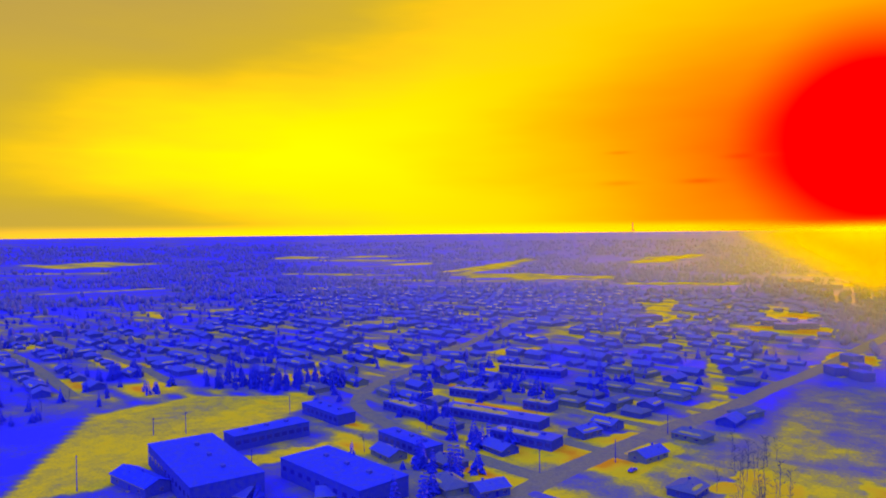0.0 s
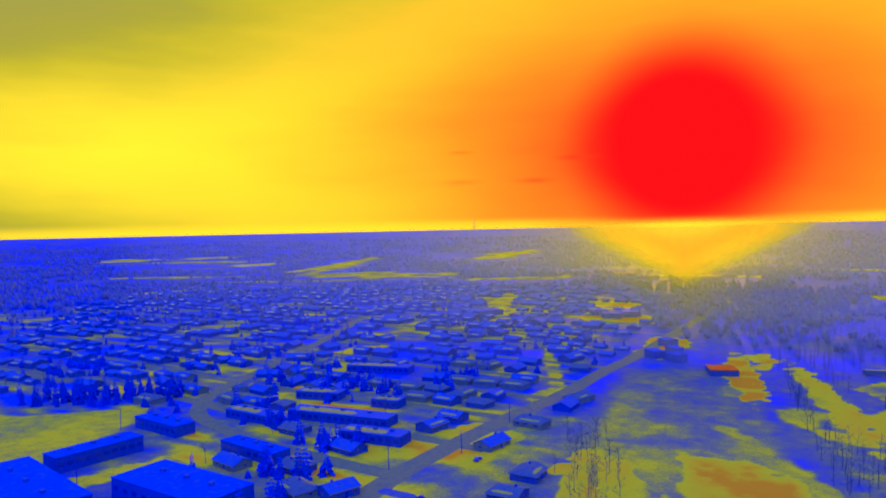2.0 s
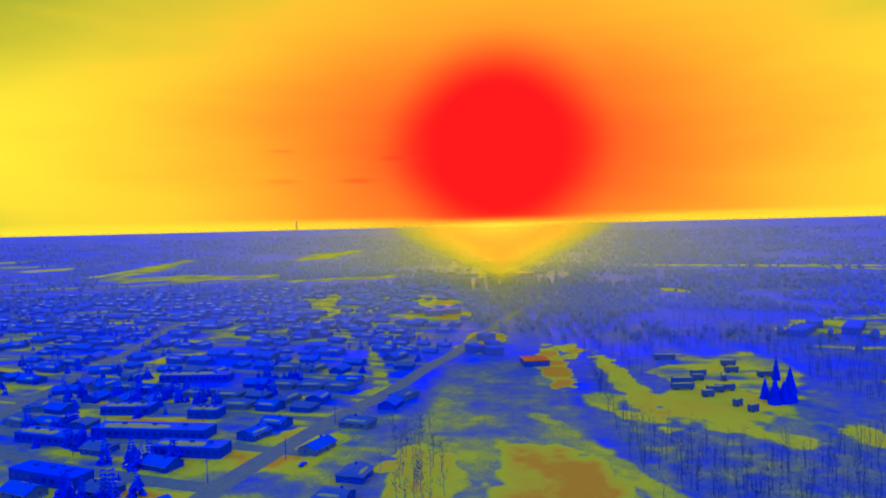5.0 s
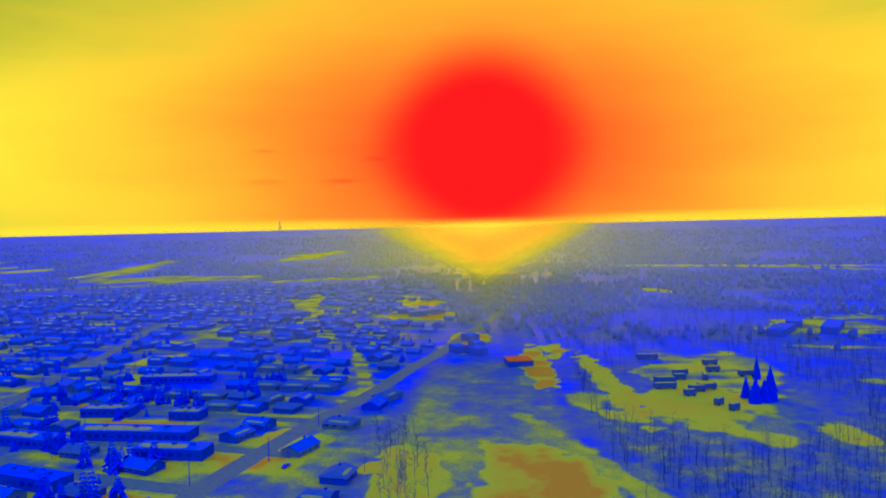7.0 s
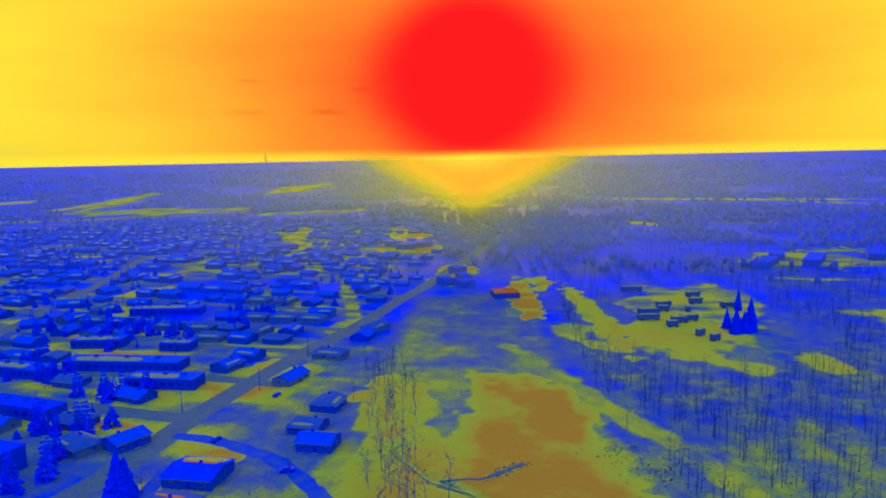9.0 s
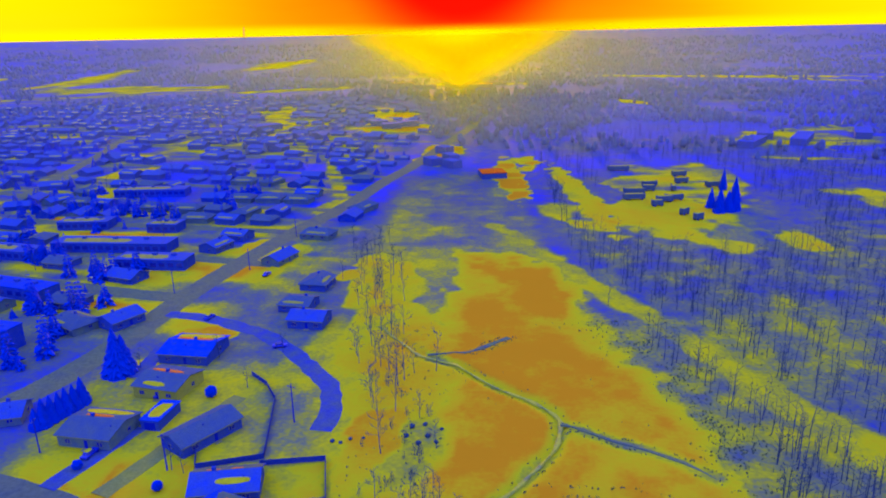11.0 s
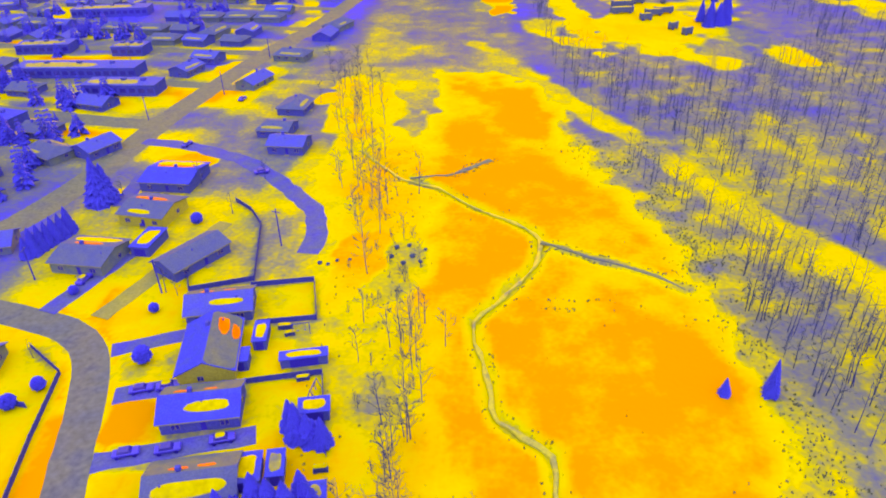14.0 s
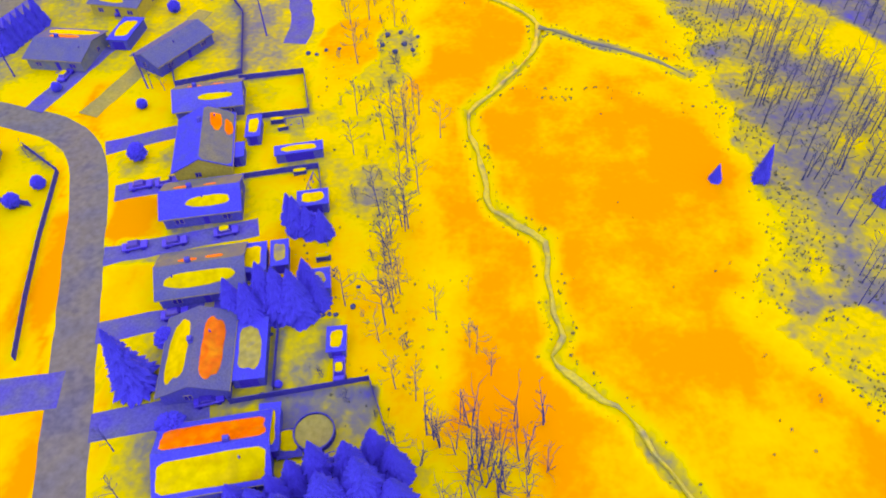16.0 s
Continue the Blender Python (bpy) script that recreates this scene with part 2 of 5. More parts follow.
def glare_material():
    """Added curtain for sun glare and haze: the glow's colours are painted in by ramps, over light passed on from the
    low sun behind it.
    """
    m = bpy.data.materials.new("sun_glare_haze")
    m.use_nodes = True
    nt = m.node_tree
    N, L = nt.nodes.new, nt.links.new
    out = nt.nodes["Material Output"]
    nt.nodes.remove(nt.nodes["Principled BSDF"])
    at = N("ShaderNodeAttribute")
    at.attribute_name = "thickness"
    co = N("ShaderNodeTexCoord")
    mp = N("ShaderNodeMapping")
    mp.inputs["Scale"].default_value = (0.004, 0.004, 0.02)
    L(co.outputs["Object"], mp.inputs[0])
    n = N("ShaderNodeTexNoise")
    n.inputs["Scale"].default_value, n.inputs["Detail"].default_value = 1.0, 4
    L(mp.outputs[0], n.inputs[0])
    r = N("ShaderNodeMapRange")
    L(n.outputs[0], r.inputs[0])
    for i, val in enumerate((0.25, 0.75, 0.8, 1.1)):
        r.inputs[i + 1].default_value = val
    k = N("ShaderNodeMath")
    k.operation, k.use_clamp = "MULTIPLY", True
    L(at.outputs["Fac"], k.inputs[0])
    L(r.outputs[0], k.inputs[1])
    t, tr, mx = N("ShaderNodeBsdfTransparent"), N("ShaderNodeBsdfTranslucent"), N("ShaderNodeMixShader")
    # filter colour takes the blue out where the painted glare is denser
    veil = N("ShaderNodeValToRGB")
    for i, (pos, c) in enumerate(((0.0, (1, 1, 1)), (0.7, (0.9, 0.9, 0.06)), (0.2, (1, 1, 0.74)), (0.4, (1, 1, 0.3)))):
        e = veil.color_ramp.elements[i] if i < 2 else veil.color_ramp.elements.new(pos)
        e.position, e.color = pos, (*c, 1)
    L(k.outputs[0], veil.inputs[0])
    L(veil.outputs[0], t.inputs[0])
    # yellow to red with thickness: the glow round the sun as painted colour
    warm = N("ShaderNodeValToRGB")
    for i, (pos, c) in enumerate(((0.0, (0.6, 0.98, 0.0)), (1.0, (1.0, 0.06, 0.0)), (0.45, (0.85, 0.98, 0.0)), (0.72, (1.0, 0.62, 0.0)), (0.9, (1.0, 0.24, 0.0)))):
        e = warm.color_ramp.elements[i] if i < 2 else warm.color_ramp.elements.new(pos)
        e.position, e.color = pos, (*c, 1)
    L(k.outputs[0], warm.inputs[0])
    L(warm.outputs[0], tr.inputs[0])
    # rough refraction passes on more sun, to brighten the painted glare
    drops, both = N("ShaderNodeBsdfRefraction"), N("ShaderNodeMixShader")
    drops.inputs["Roughness"].default_value, drops.inputs["IOR"].default_value = 0.62, 1.33
    L(warm.outputs[0], drops.inputs["Color"])
    both.inputs[0].default_value = 0.06
    L(tr.outputs[0], both.inputs[1])
    L(drops.outputs[0], both.inputs[2])
    L(k.outputs[0], mx.inputs[0])
    L(t.outputs[0], mx.inputs[1])
    L(both.outputs[0], mx.inputs[2])
    L(mx.outputs[0], out.inputs[0])
    return m


M_GLARE = glare_material()


# ---------------------------------------------------------------- mesh helpers
def mesh_of(bm, name, mat, smooth=False):
    me = bpy.data.meshes.new(name)
    bm.to_mesh(me)
    bm.free()
    me.materials.append(mat)
    if smooth:
        me.polygons.foreach_set("use_smooth", [True] * len(me.polygons))
    return me


def data_mesh(name, verts, faces, mat):
    me = bpy.data.meshes.new(name)
    me.from_pydata(verts, [], faces)
    me.materials.append(mat)
    me.update()
    return me


def part(name, me, parent, label="", m=None):
    ob = new(name, me)
    ob.parent = parent
    if m is not None:
        ob.matrix_basis = m
    if label:
        tagged(ob, label)
    return ob


def thing(name, label, category, m=None, group="", kind=""):
    ob = new(name)
    ob.empty_display_size = 0.5
    if m is not None:
        ob.matrix_basis = m
    return tagged(ob, label, category, group, kind)


def box(bm, x0, x1, y0, y1, z0, z1, bevel=0.0):
    r = bmesh.ops.create_cube(bm, size=1, matrix=Matrix.Translation(((x0 + x1) / 2, (y0 + y1) / 2, (z0 + z1) / 2))
                              @ Matrix.Diagonal((x1 - x0, y1 - y0, z1 - z0, 1)))
    if bevel:
        es = list({e for v in r["verts"] for e in v.link_edges})
        bmesh.ops.bevel(bm, geom=es, offset=bevel, segments=1, affect="EDGES")


def box_mesh(name, mat, *dims, bevel=0.0):
    bm = bmesh.new()
    box(bm, *dims, bevel=bevel)
    return mesh_of(bm, name, mat)


def tube(verts, faces, a, b, ra, rb, n=3):
    """Adds a tapered n-sided limb from a to b to the lists."""
    d = (b - a).normalized()
    u = d.orthogonal().normalized()
    w = d.cross(u)
    k = len(verts)
    for c, r in ((a, ra), (b, rb)):
        for i in range(n):
            t = 2 * math.pi * i / n
            verts.append(c + (u * math.cos(t) + w * math.sin(t)) * r)
    for i in range(n):
        j = (i + 1) % n
        faces.append((k + i, k + j, k + n + j, k + n + i))
    faces.append(tuple(k + n + i for i in range(n)))


def catmull(pts, step=3.0):
    pts = [Vector((*p, 0)) for p in pts]
    pts = [2 * pts[0] - pts[1]] + pts + [2 * pts[-1] - pts[-2]]
    out = []
    for i in range(1, len(pts) - 2):
        p0, p1, p2, p3 = pts[i - 1:i + 3]
        n = max(2, int((p2 - p1).length / step))
        for j in range(n):
            t = j / n
            out.append(0.5 * ((2 * p1) + (p2 - p0) * t + (2 * p0 - 5 * p1 + 4 * p2 - p3) * t * t + (3 * p1 - p0 - 3 * p2 + p3) * t ** 3))
    out.append(pts[-2])
    return out


def ribbon(name, pts, width, z, mat, label, category, thick=0.12, ragged=0.0, kind="structure", seed=0, ends=None):
    """A road, drive or stream bed along a smooth line, with a slightly cambered top and real edges."""
    rng = random.Random(seed)
    line = catmull(pts)
    verts, faces = [], []
    n = len(line)
    for i, c in enumerate(line):
        d = (line[min(i + 1, n - 1)] - line[max(i - 1, 0)]).normalized()
        s = Vector((d.y, -d.x, 0))
        w = width / 2
        if ends:
            w *= ends[0] + (ends[1] - ends[0]) * i / (n - 1)
        wl, wr = (w + rng.uniform(-ragged, ragged) for _ in range(2))
        for off, dz in ((-wl, -thick), (-wl + 0.15, 0), (0, 0.04), (wr - 0.15, 0), (wr, -thick)):
            p = c + s * off
            verts.append((p.x, p.y, z + dz))
        if i:
            k = 5 * i
            faces += [(k - 5 + j, k - 4 + j, k + 1 + j, k + j) for j in range(4)]
    ob = new(name, data_mesh(name, verts, faces, mat))
    return tagged(ob, label, category, kind=kind)


TABLES = {}


def value_noise(x, y, size, seed):
    if seed not in TABLES:
        TABLES[seed] = np.random.RandomState(seed).rand(128, 128)
    t = TABLES[seed]
    u, v = np.asarray(x) / size, np.asarray(y) / size
    i, j = np.floor(u).astype(int), np.floor(v).astype(int)
    a, b = u - i, v - j
    a, b = a * a * (3 - 2 * a), b * b * (3 - 2 * b)
    q = lambda p, r: t[p % 128, r % 128]
    return (q(i, j) * (1 - a) + q(i + 1, j) * a) * (1 - b) + (q(i, j + 1) * (1 - a) + q(i + 1, j + 1) * a) * b


def fbm(x, y, size, seed):
    return sum(value_noise(x, y, size / 2 ** k, seed + k) * 0.5 ** (k + 1) for k in range(4)) / 0.9375


def smooth(v):
    v = np.clip(v, 0, 1)
    return v * v * (3 - 2 * v)


# ---------------------------------------------------------------- ground
CREEK = [(-32, 207), (-26.8, 199), (-19.7, 188.6), (-14.4, 183.6), (-6.8, 179.8), (-0.4, 172), (6, 165), (13.5, 159), (18.4, 153), (19.2, 147), (17, 138), (12.5, 131),
         (7, 123), (2.2, 117), (2.5, 110), (4.3, 101), (5, 92), (6, 88.5), (10, 84.7), (14.4, 80.5), (14.4, 73), (14.4, 65.5), (15.5, 61), (13.4, 57.5), (15.7, 54.2), (20, 50),
         (23, 47.5), (25.8, 41.7), (29.2, 35.8), (36, 24)]
DITCH = [(19.5, 148), (24, 145.5), (30, 141), (37.5, 137), (44, 132.5), (49, 127)]
# line of a dark wedge of bush shadow, laid as a strip
BUSH_SHADE = [(-15, 185.4), (-7, 186.5), (-2, 187.6), (3, 191.5), (9, 197)]
# open snow: centre, half length, half width, bearing in degrees, level
FIELDS = [
    (-208, 203, 22, 10, 60, 0.62), (-1090, 655, 150, 18, 66, 0.55), (-1050, 1165, 160, 30, 15, 0.6), (-1370, 1690, 200, 45, 20, 0.6),
    (-1950, 1120, 140, 120, 40, 0.6), (-630, 1280, 170, 90, -2, 0.6), (-850, 1530, 300, 25, 102, 0.62), (-205, 700, 34, 11, 55, 0.8),
    (-228, 790, 70, 13, 110, 0.66), (-88, 690, 38, 42, 10, 0.98), (-100, 800, 40, 26, 30, 0.75), (-30, 525, 16, 50, 0, 0.95),
    (20, 445, 68, 9, 92, 1.0), (34, 500, 9, 28, 0, 0.9), (97, 348, 50, 60, 12, 0.7), (58, 390, 88, 9, 94, 0.78),
]
FIELDS2 = [
    (270, 585, 66, 40, -3, 0.56), (330, 1400, 170, 26, -17, 0.6), (560, 1260, 130, 22, -45, 0.58),
    (192, 920, 14, 26, 20, 0.75), (-248, 465, 27, 9, 80, 0.72), (-232, 472, 28, 4, 100, 0.66), (-255, 570, 76, 6, 97, 0.58),
    (-148, 293, 24, 7, -5, 0.5), (-98, 288, 14, 10, 10, 0.68), (-80, 288, 8, 10, 0, 0.72), (-84, 256, 12, 5, 70, 0.72),
    (-92, 440, 76, 5, 105, 0.58), (-82, 368, 22, 6, 75, 0.68), (-26, 138, 7, 20, -4, 0.8), (-37, 237, 4, 9, 10, 0.86), (-33, 219, 5, 6, 0, 0.9), (-21, 207, 9, 7, -20, 0.86), (-88, 205, 9, 5, 10, 0.86),
    (-30, 190, 13, 40, 6, 0.78), (-38, 250, 13, 45, 8, 0.7),
]
FIELDS3 = [
    (45, 37, 16, 7, 0, 0.78), (58, 58, 11, 7, 0, 0.68), (-51, 255, 3.5, 10, 0, 0.76), (-45, 268, 7, 3, 10, 0.74), (-44, 248, 6, 4, 0, 0.78), (-31, 266, 10, 2, -10, 0.62),
    (-20, 1270, 110, 30, 0, 0.8), (-100, 1500, 120, 20, 0, 0.7), (-300, 1200, 130, 30, 20, 0.6), (900, 1395, 260, 22, -2, 0.5),
    (-700, 1100, 200, 20, 20, 0.5), (100, 1700, 150, 18, 0, 0.55), (-1700, 900, 200, 30, 30, 0.5), (-330, 640, 50, 10, 20, 0.5), (-440, 720, 60, 12, 10, 0.5), (-370, 470, 40, 9, 15, 0.5),
]
FIELDS4 = [
    (-1677, 1682, 95, 60, 12, 0.7), (-1520, 1826, 96, 60, 55, 0.7), (-1152, 1617, 74, 50, 76, 0.7), (-800, 874, 57, 15, 57, 0.65), (-440, 550, 36, 15, 85, 0.6),
    (263, 1435, 111, 16, -11, 0.75), (528, 1343, 180, 24, -18, 0.75), (204, 904, 42, 12, -70, 0.85), (-909, 1658, 301, 30, 98, 0.7), (-517, 1228, 66, 18, -6, 0.7),
    (-568, 2099, 261, 60, 86, 0.7), (-233, 870, 60, 12, -71, 0.75), (-203, 686, 29, 9, 31, 0.8), (258, 559, 44, 5, -4, 0.6), (230, 498, 41, 5, -11, 0.6), (311, 646, 42, 15, 8, 0.6),
]
FIELDS5 = [(120, 430, 40, 50, 10, 0.58), (218, 375, 26, 30, 0, 0.64), (-100, 295, 5, 11, -10, 0.8), (-83, 286, 4, 9, -12, 0.8), (-90, 258, 4, 10, -10, 0.72), (-87, 200.5, 10, 6, -8, 1.02), (-97, 178, 6, 5, 0, 0.85), (-84, 176, 5, 2, -7, 0.7), (-50, 256, 6, 9, 0, 0.78)]
OPEN = FIELDS + FIELDS2 + FIELDS3 + FIELDS4 + FIELDS5


TRAIL = [(8, 326), (14, 314), (40, 247), (65, 192), (77, 155), (88, 132), (104, 100)]
# yards of the near houses: centre, half width, half depth, level
YARDS = [
    (-70.4, 121.3, 10, 9, 0.8), (-63.1, 104.5, 7, 6, 0.72), (-58.3, 88.8, 5.5, 5.5, 1.0), (-53.6, 70.9, 6, 6, 0.9), (-39.4, 123.7, 7, 7, 0.8),
    (-38.8, 105.7, 4.5, 5, 0.75), (-32.9, 93.1, 6.5, 6, 0.77), (-70.8, 73, 4, 17, 0.97), (-62, 42, 3.5, 7, 0.93), (-25.4, 59, 6, 6, 0.66),
    (-46.2, 41, 5, 5, 0.63), (-21, 46.8, 8, 5.5, 0.6), (-18.8, 57.5, 1.2, 4.5, 0.9),
]


FENCES = [
    ("dark board fence round a snowy back garden", [(-46, 116), (-48, 130), (-34, 132), (-31, 117.6), (-43.2, 116)]),
    ("dark board fence round a snowy back garden", [(-65, 137), (-62, 128.5), (-48, 132.6), (-52.5, 158), (-57, 166), (-63, 172)]),
    ("dark board fence round a snowy back garden", [(-41, 98), (-27, 100.5), (-25, 90), (-23, 80)]),
    ("long dark board fence between two gardens", [(-34, 50), (-14, 53.5), (-10, 42), (-6, 24)]),
    ("dark board fence behind the annex", [(-29, 64), (-28, 52)]),
    ("dark board fence of the garden across the street", [(-88, 109), (-78, 101), (-75, 84), (-72, 70), (-69, 58)]),
    ("dark board fence of the garden across the street", [(-79, 74), (-100, 78)]),
    ("dark board fence of the garden across the street", [(-80, 92), (-100, 96)]),
]
HOUSE_ROW = [(-52, 121), (-49.5, 106), (-46.5, 90.5), (-42.5, 73), (-39.5, 57), (-33.5, 41)]


STREET = [(-44, 2), (-51, 25), (-55, 39), (-61, 62), (-66, 80), (-70, 95), (-75, 107), (-82, 114), (-91, 118), (-110, 124), (-150, 134), (-210, 146)]
AVENUE = [(-172, 92), (-142, 124), (-122, 156), (-114, 179), (-109, 207), (-106, 234), (-97.7, 276), (-85.5, 325), (-71.5, 372), (-59.6, 432), (-45, 490), (-20, 620), (10, 780), (60, 1050)]
CROSS = [(-106, 230.5), (-127, 235.4), (-150, 242), (-193, 256), (-240, 284), (-262, 330), (-275, 400), (-300, 520), (-330, 640)]


def line_distance(x, y, pts):
    best = np.full(np.shape(x), 1e9)
    for (ax, ay), (bx, by) in zip(pts, pts[1:]):
        dx, dy = bx - ax, by - ay
        t = np.clip(((x - ax) * dx + (y - ay) * dy) / (dx * dx + dy * dy), 0, 1)
        best = np.minimum(best, np.hypot(x - ax - t * dx, y - ay - t * dy))
    return best


def meadow_depth(x, y):
    """Metres from the meadow's edge, positive inside."""
    left = np.interp(y, [0, 60, 100, 137, 176, 223, 264], [-9, -11, -13, -12, -17, -19, -16])
    right = np.interp(y, [0, 40, 64, 100, 138, 206, 263, 300], [78, 68, 55, 55, 55, 43, 31, 10])
    return np.minimum(np.minimum(x - left, right - x), 0.5 * (294 - y)) + 20 * (fbm(x, y, 30, 3) - 0.5) + 9 * (fbm(x, y, 9, 6) - 0.5)


def cover(x, y):
    """How much clean snow lies at a place: 0 dark brush, 1 deep sunlit snow."""
    r = np.hypot(x, y)
    c = 0.12 + 0.5 * (fbm(x, y, 70, 11) - 0.5) + 0.4 * (fbm(x, y, 16, 17) - 0.5)
    c = c + 0.2 * smooth((240 - r) / 160) + 0.16 * smooth((x + 50) / 20) * smooth((460 - r) / 160)
    # gardens and lanes of the town lie in long strips
    town = smooth((-40 - x) / 60) * smooth((1150 - r) / 250) * smooth((y - 180) / 60)
    u, w = 0.974 * x - 0.225 * y, 0.225 * x + 0.974 * y
    c = c + town * (1.15 * (value_noise(u / 3.2, w, 7, 45) * value_noise(u / 2, w, 19, 46)) - 0.1 + 0.12 * smooth((x + 330) / 120) * (0.5 + value_noise(u, w, 11, 54)))
    c = c + smooth((-40 - x) / 20) * smooth((x + 230) / 40) * smooth((400 - y) / 130) * smooth((y - 165) / 30) * (0.23 + 0.36 * (fbm(x, y, 12, 55) - 0.5))
    c = c - 0.1 * town * smooth((y - 330) / 120)
    wood = smooth((x - 30) / 20) * smooth((480 - y) / 200)
    floor = 0.41 + 0.07 * smooth((260 - y) / 80) + 0.03 * smooth((150 - y) / 40) + 0.05 * smooth((118 - y) / 38) + 0.27 * (fbm(x, y, 28, 37) - 0.5) + 0.44 * (fbm(x, y, 8, 38) - 0.5)
    c = c + wood * (floor - c)
    bush = smooth((x + 60) / 20) * smooth((32 - x) / 10) * smooth((510 - y) / 110) * smooth((y - 190) / 60)
    c = c + bush * (0.52 - 0.1 * smooth((y - 290) / 70) + 0.5 * (fbm(x, y, 20, 36) - 0.5) - c)
    near = smooth((x + 122) / 24) * smooth((8 - x) / 12) * smooth((205 + 34 * smooth((x + 60) / 15) - y) / 40)
    c = np.maximum(c, near * (0.6 + 0.09 * smooth((x + 34) / 8) + 0.06 * smooth((120 - y) / 20) + 0.6 * (fbm(x, y, 16, 23) - 0.42)))
    for cx, cy, a, b, turn, level in OPEN:
        t = radians(turn)
        by = np.hypot(x - cx, y - cy) < 2.2 * max(a, b)
        if not by.any():
            continue
        px, py = x[by], y[by]
        u, v = (px - cx) * math.cos(t) + (py - cy) * math.sin(t), -(px - cx) * math.sin(t) + (py - cy) * math.cos(t)
        rag = (0.6 + 1.3 * min(1, b / 20)) * (fbm(px, py, max(6, 0.6 * b), 29) - 0.5)
        e = 1.12 - np.sqrt((u / a) ** 2 + (v / b) ** 2) + rag
        patchy = 1.0 if cy < 420 else 0.62 + 0.75 * value_noise(px / 2.5, py, 9, 48) if cy < 900 else 0.8 + 0.4 * value_noise(px / 2.5, py, 25, 48)
        c[by] = np.maximum(c[by], (level + 0.5 * (fbm(px, py, 24, 31) - 0.5)) * smooth(e / 0.3) * patchy)
    for cx, cy, a, b, level in YARDS:
        e = np.minimum(a - np.abs(x - cx), b - np.abs(y - cy))
        c = c + smooth((e + 1) / 1.6) * (level + 0.7 * (fbm(x, y, 10, 33) - 0.5) - c)
    # ploughed banks along the street
    kerb = np.abs(line_distance(x, y, STREET[:9]) - 4.9 - 0.8 * (fbm(x, y, 5, 57) - 0.5))
    c = np.maximum(c, smooth((1.5 - kerb) / 0.9) * (0.84 + 0.7 * (fbm(x, y, 7, 58) - 0.5)))
    # lower snow cover in strips along fences and round the houses
    for _, pts in FENCES:
        c = c - 0.16 * smooth((1.3 - line_distance(x, y, pts)) / 0.9)
    for cx, cy in HOUSE_ROW:
        c = c - 0.12 * smooth((10 - np.hypot((x - cx) * 0.95, (y - cy) * 1.15)) / 2.5)
    grove = 1.1 - np.hypot((x - 3) / 11, (y - 39) / 8) + 1.4 * (fbm(x, y, 7, 50) - 0.5)
    thicket = 1.1 - np.sqrt(((x + 15) / 6) ** 2 + ((y - 94) / 26) ** 2) + 1.4 * (fbm(x, y, 9, 49) - 0.5)
    c = c - 0.09 * smooth(thicket / 0.5)
    d = meadow_depth(x, y)
    rim = smooth((d + 6 + 9 * smooth((92 - y) / 22)) / 9) * smooth((x - 5) / 12)
    c = np.maximum(c, rim * (0.6 + 0.6 * (fbm(x, y, 9, 53) - 0.5) + 0.3 * (fbm(x, y, 4, 60) - 0.5)))
    c = np.maximum(c, np.where(d > 0, 0.66, 0) * smooth(d / 5) + (0.295 + 0.4 * (fbm(x, y, 34, 47) - 0.5) + 0.3 * (fbm(x, y, 11, 56) - 0.5) + 0.2 * (fbm(x, y, 4.5, 59) - 0.5)) * smooth((d - 2) / 11))
    trail = line_distance(x, y, TRAIL)
    c = np.maximum(c, (0.43 + 0.34 * fbm(x, y, 20, 39)) * smooth((10 + 10 * (fbm(x, y, 15, 40) - 0.5) - trail) / 6))
    # the playing field beside the school
    corners = [(-255, 112), (-236, 140), (-256, 262), (-272, 288), (-330, 250), (-342, 196)]
    inside = np.full(np.shape(x), 1e9)
    for (ax, ay), (bx, by) in zip(corners, corners[1:] + corners[:1]):
        inside = np.minimum(inside, ((bx - ax) * (y - ay) - (by - ay) * (x - ax)) / math.hypot(bx - ax, by - ay))
    c = np.maximum(c, (0.65 + 0.25 * (fbm(x, y, 35, 43) - 0.5)) * smooth((inside + 2) / 4))
    # snow cover drops along the banks of the streams
    w = np.minimum(line_distance(x, y, CREEK), line_distance(x, y, DITCH))
    c = np.where(d > 0, c - 0.3 * smooth((3.4 - w) / 2.4), c) - 0.25 * smooth(grove / 0.6)
    return c


def height(x, y):
    r = np.hypot(x, y)
    z = 80 * smooth((r - 1700) / 2900)
    flat = smooth((meadow_depth(x, y) - 1) / 8)
    z = z + flat * 0.5 * (fbm(x, y, 18, 41) - 0.5)
    w = line_distance(x, y, CREEK)
    z = z - 0.9 * smooth((2.6 - w) / 1.6)
    return z


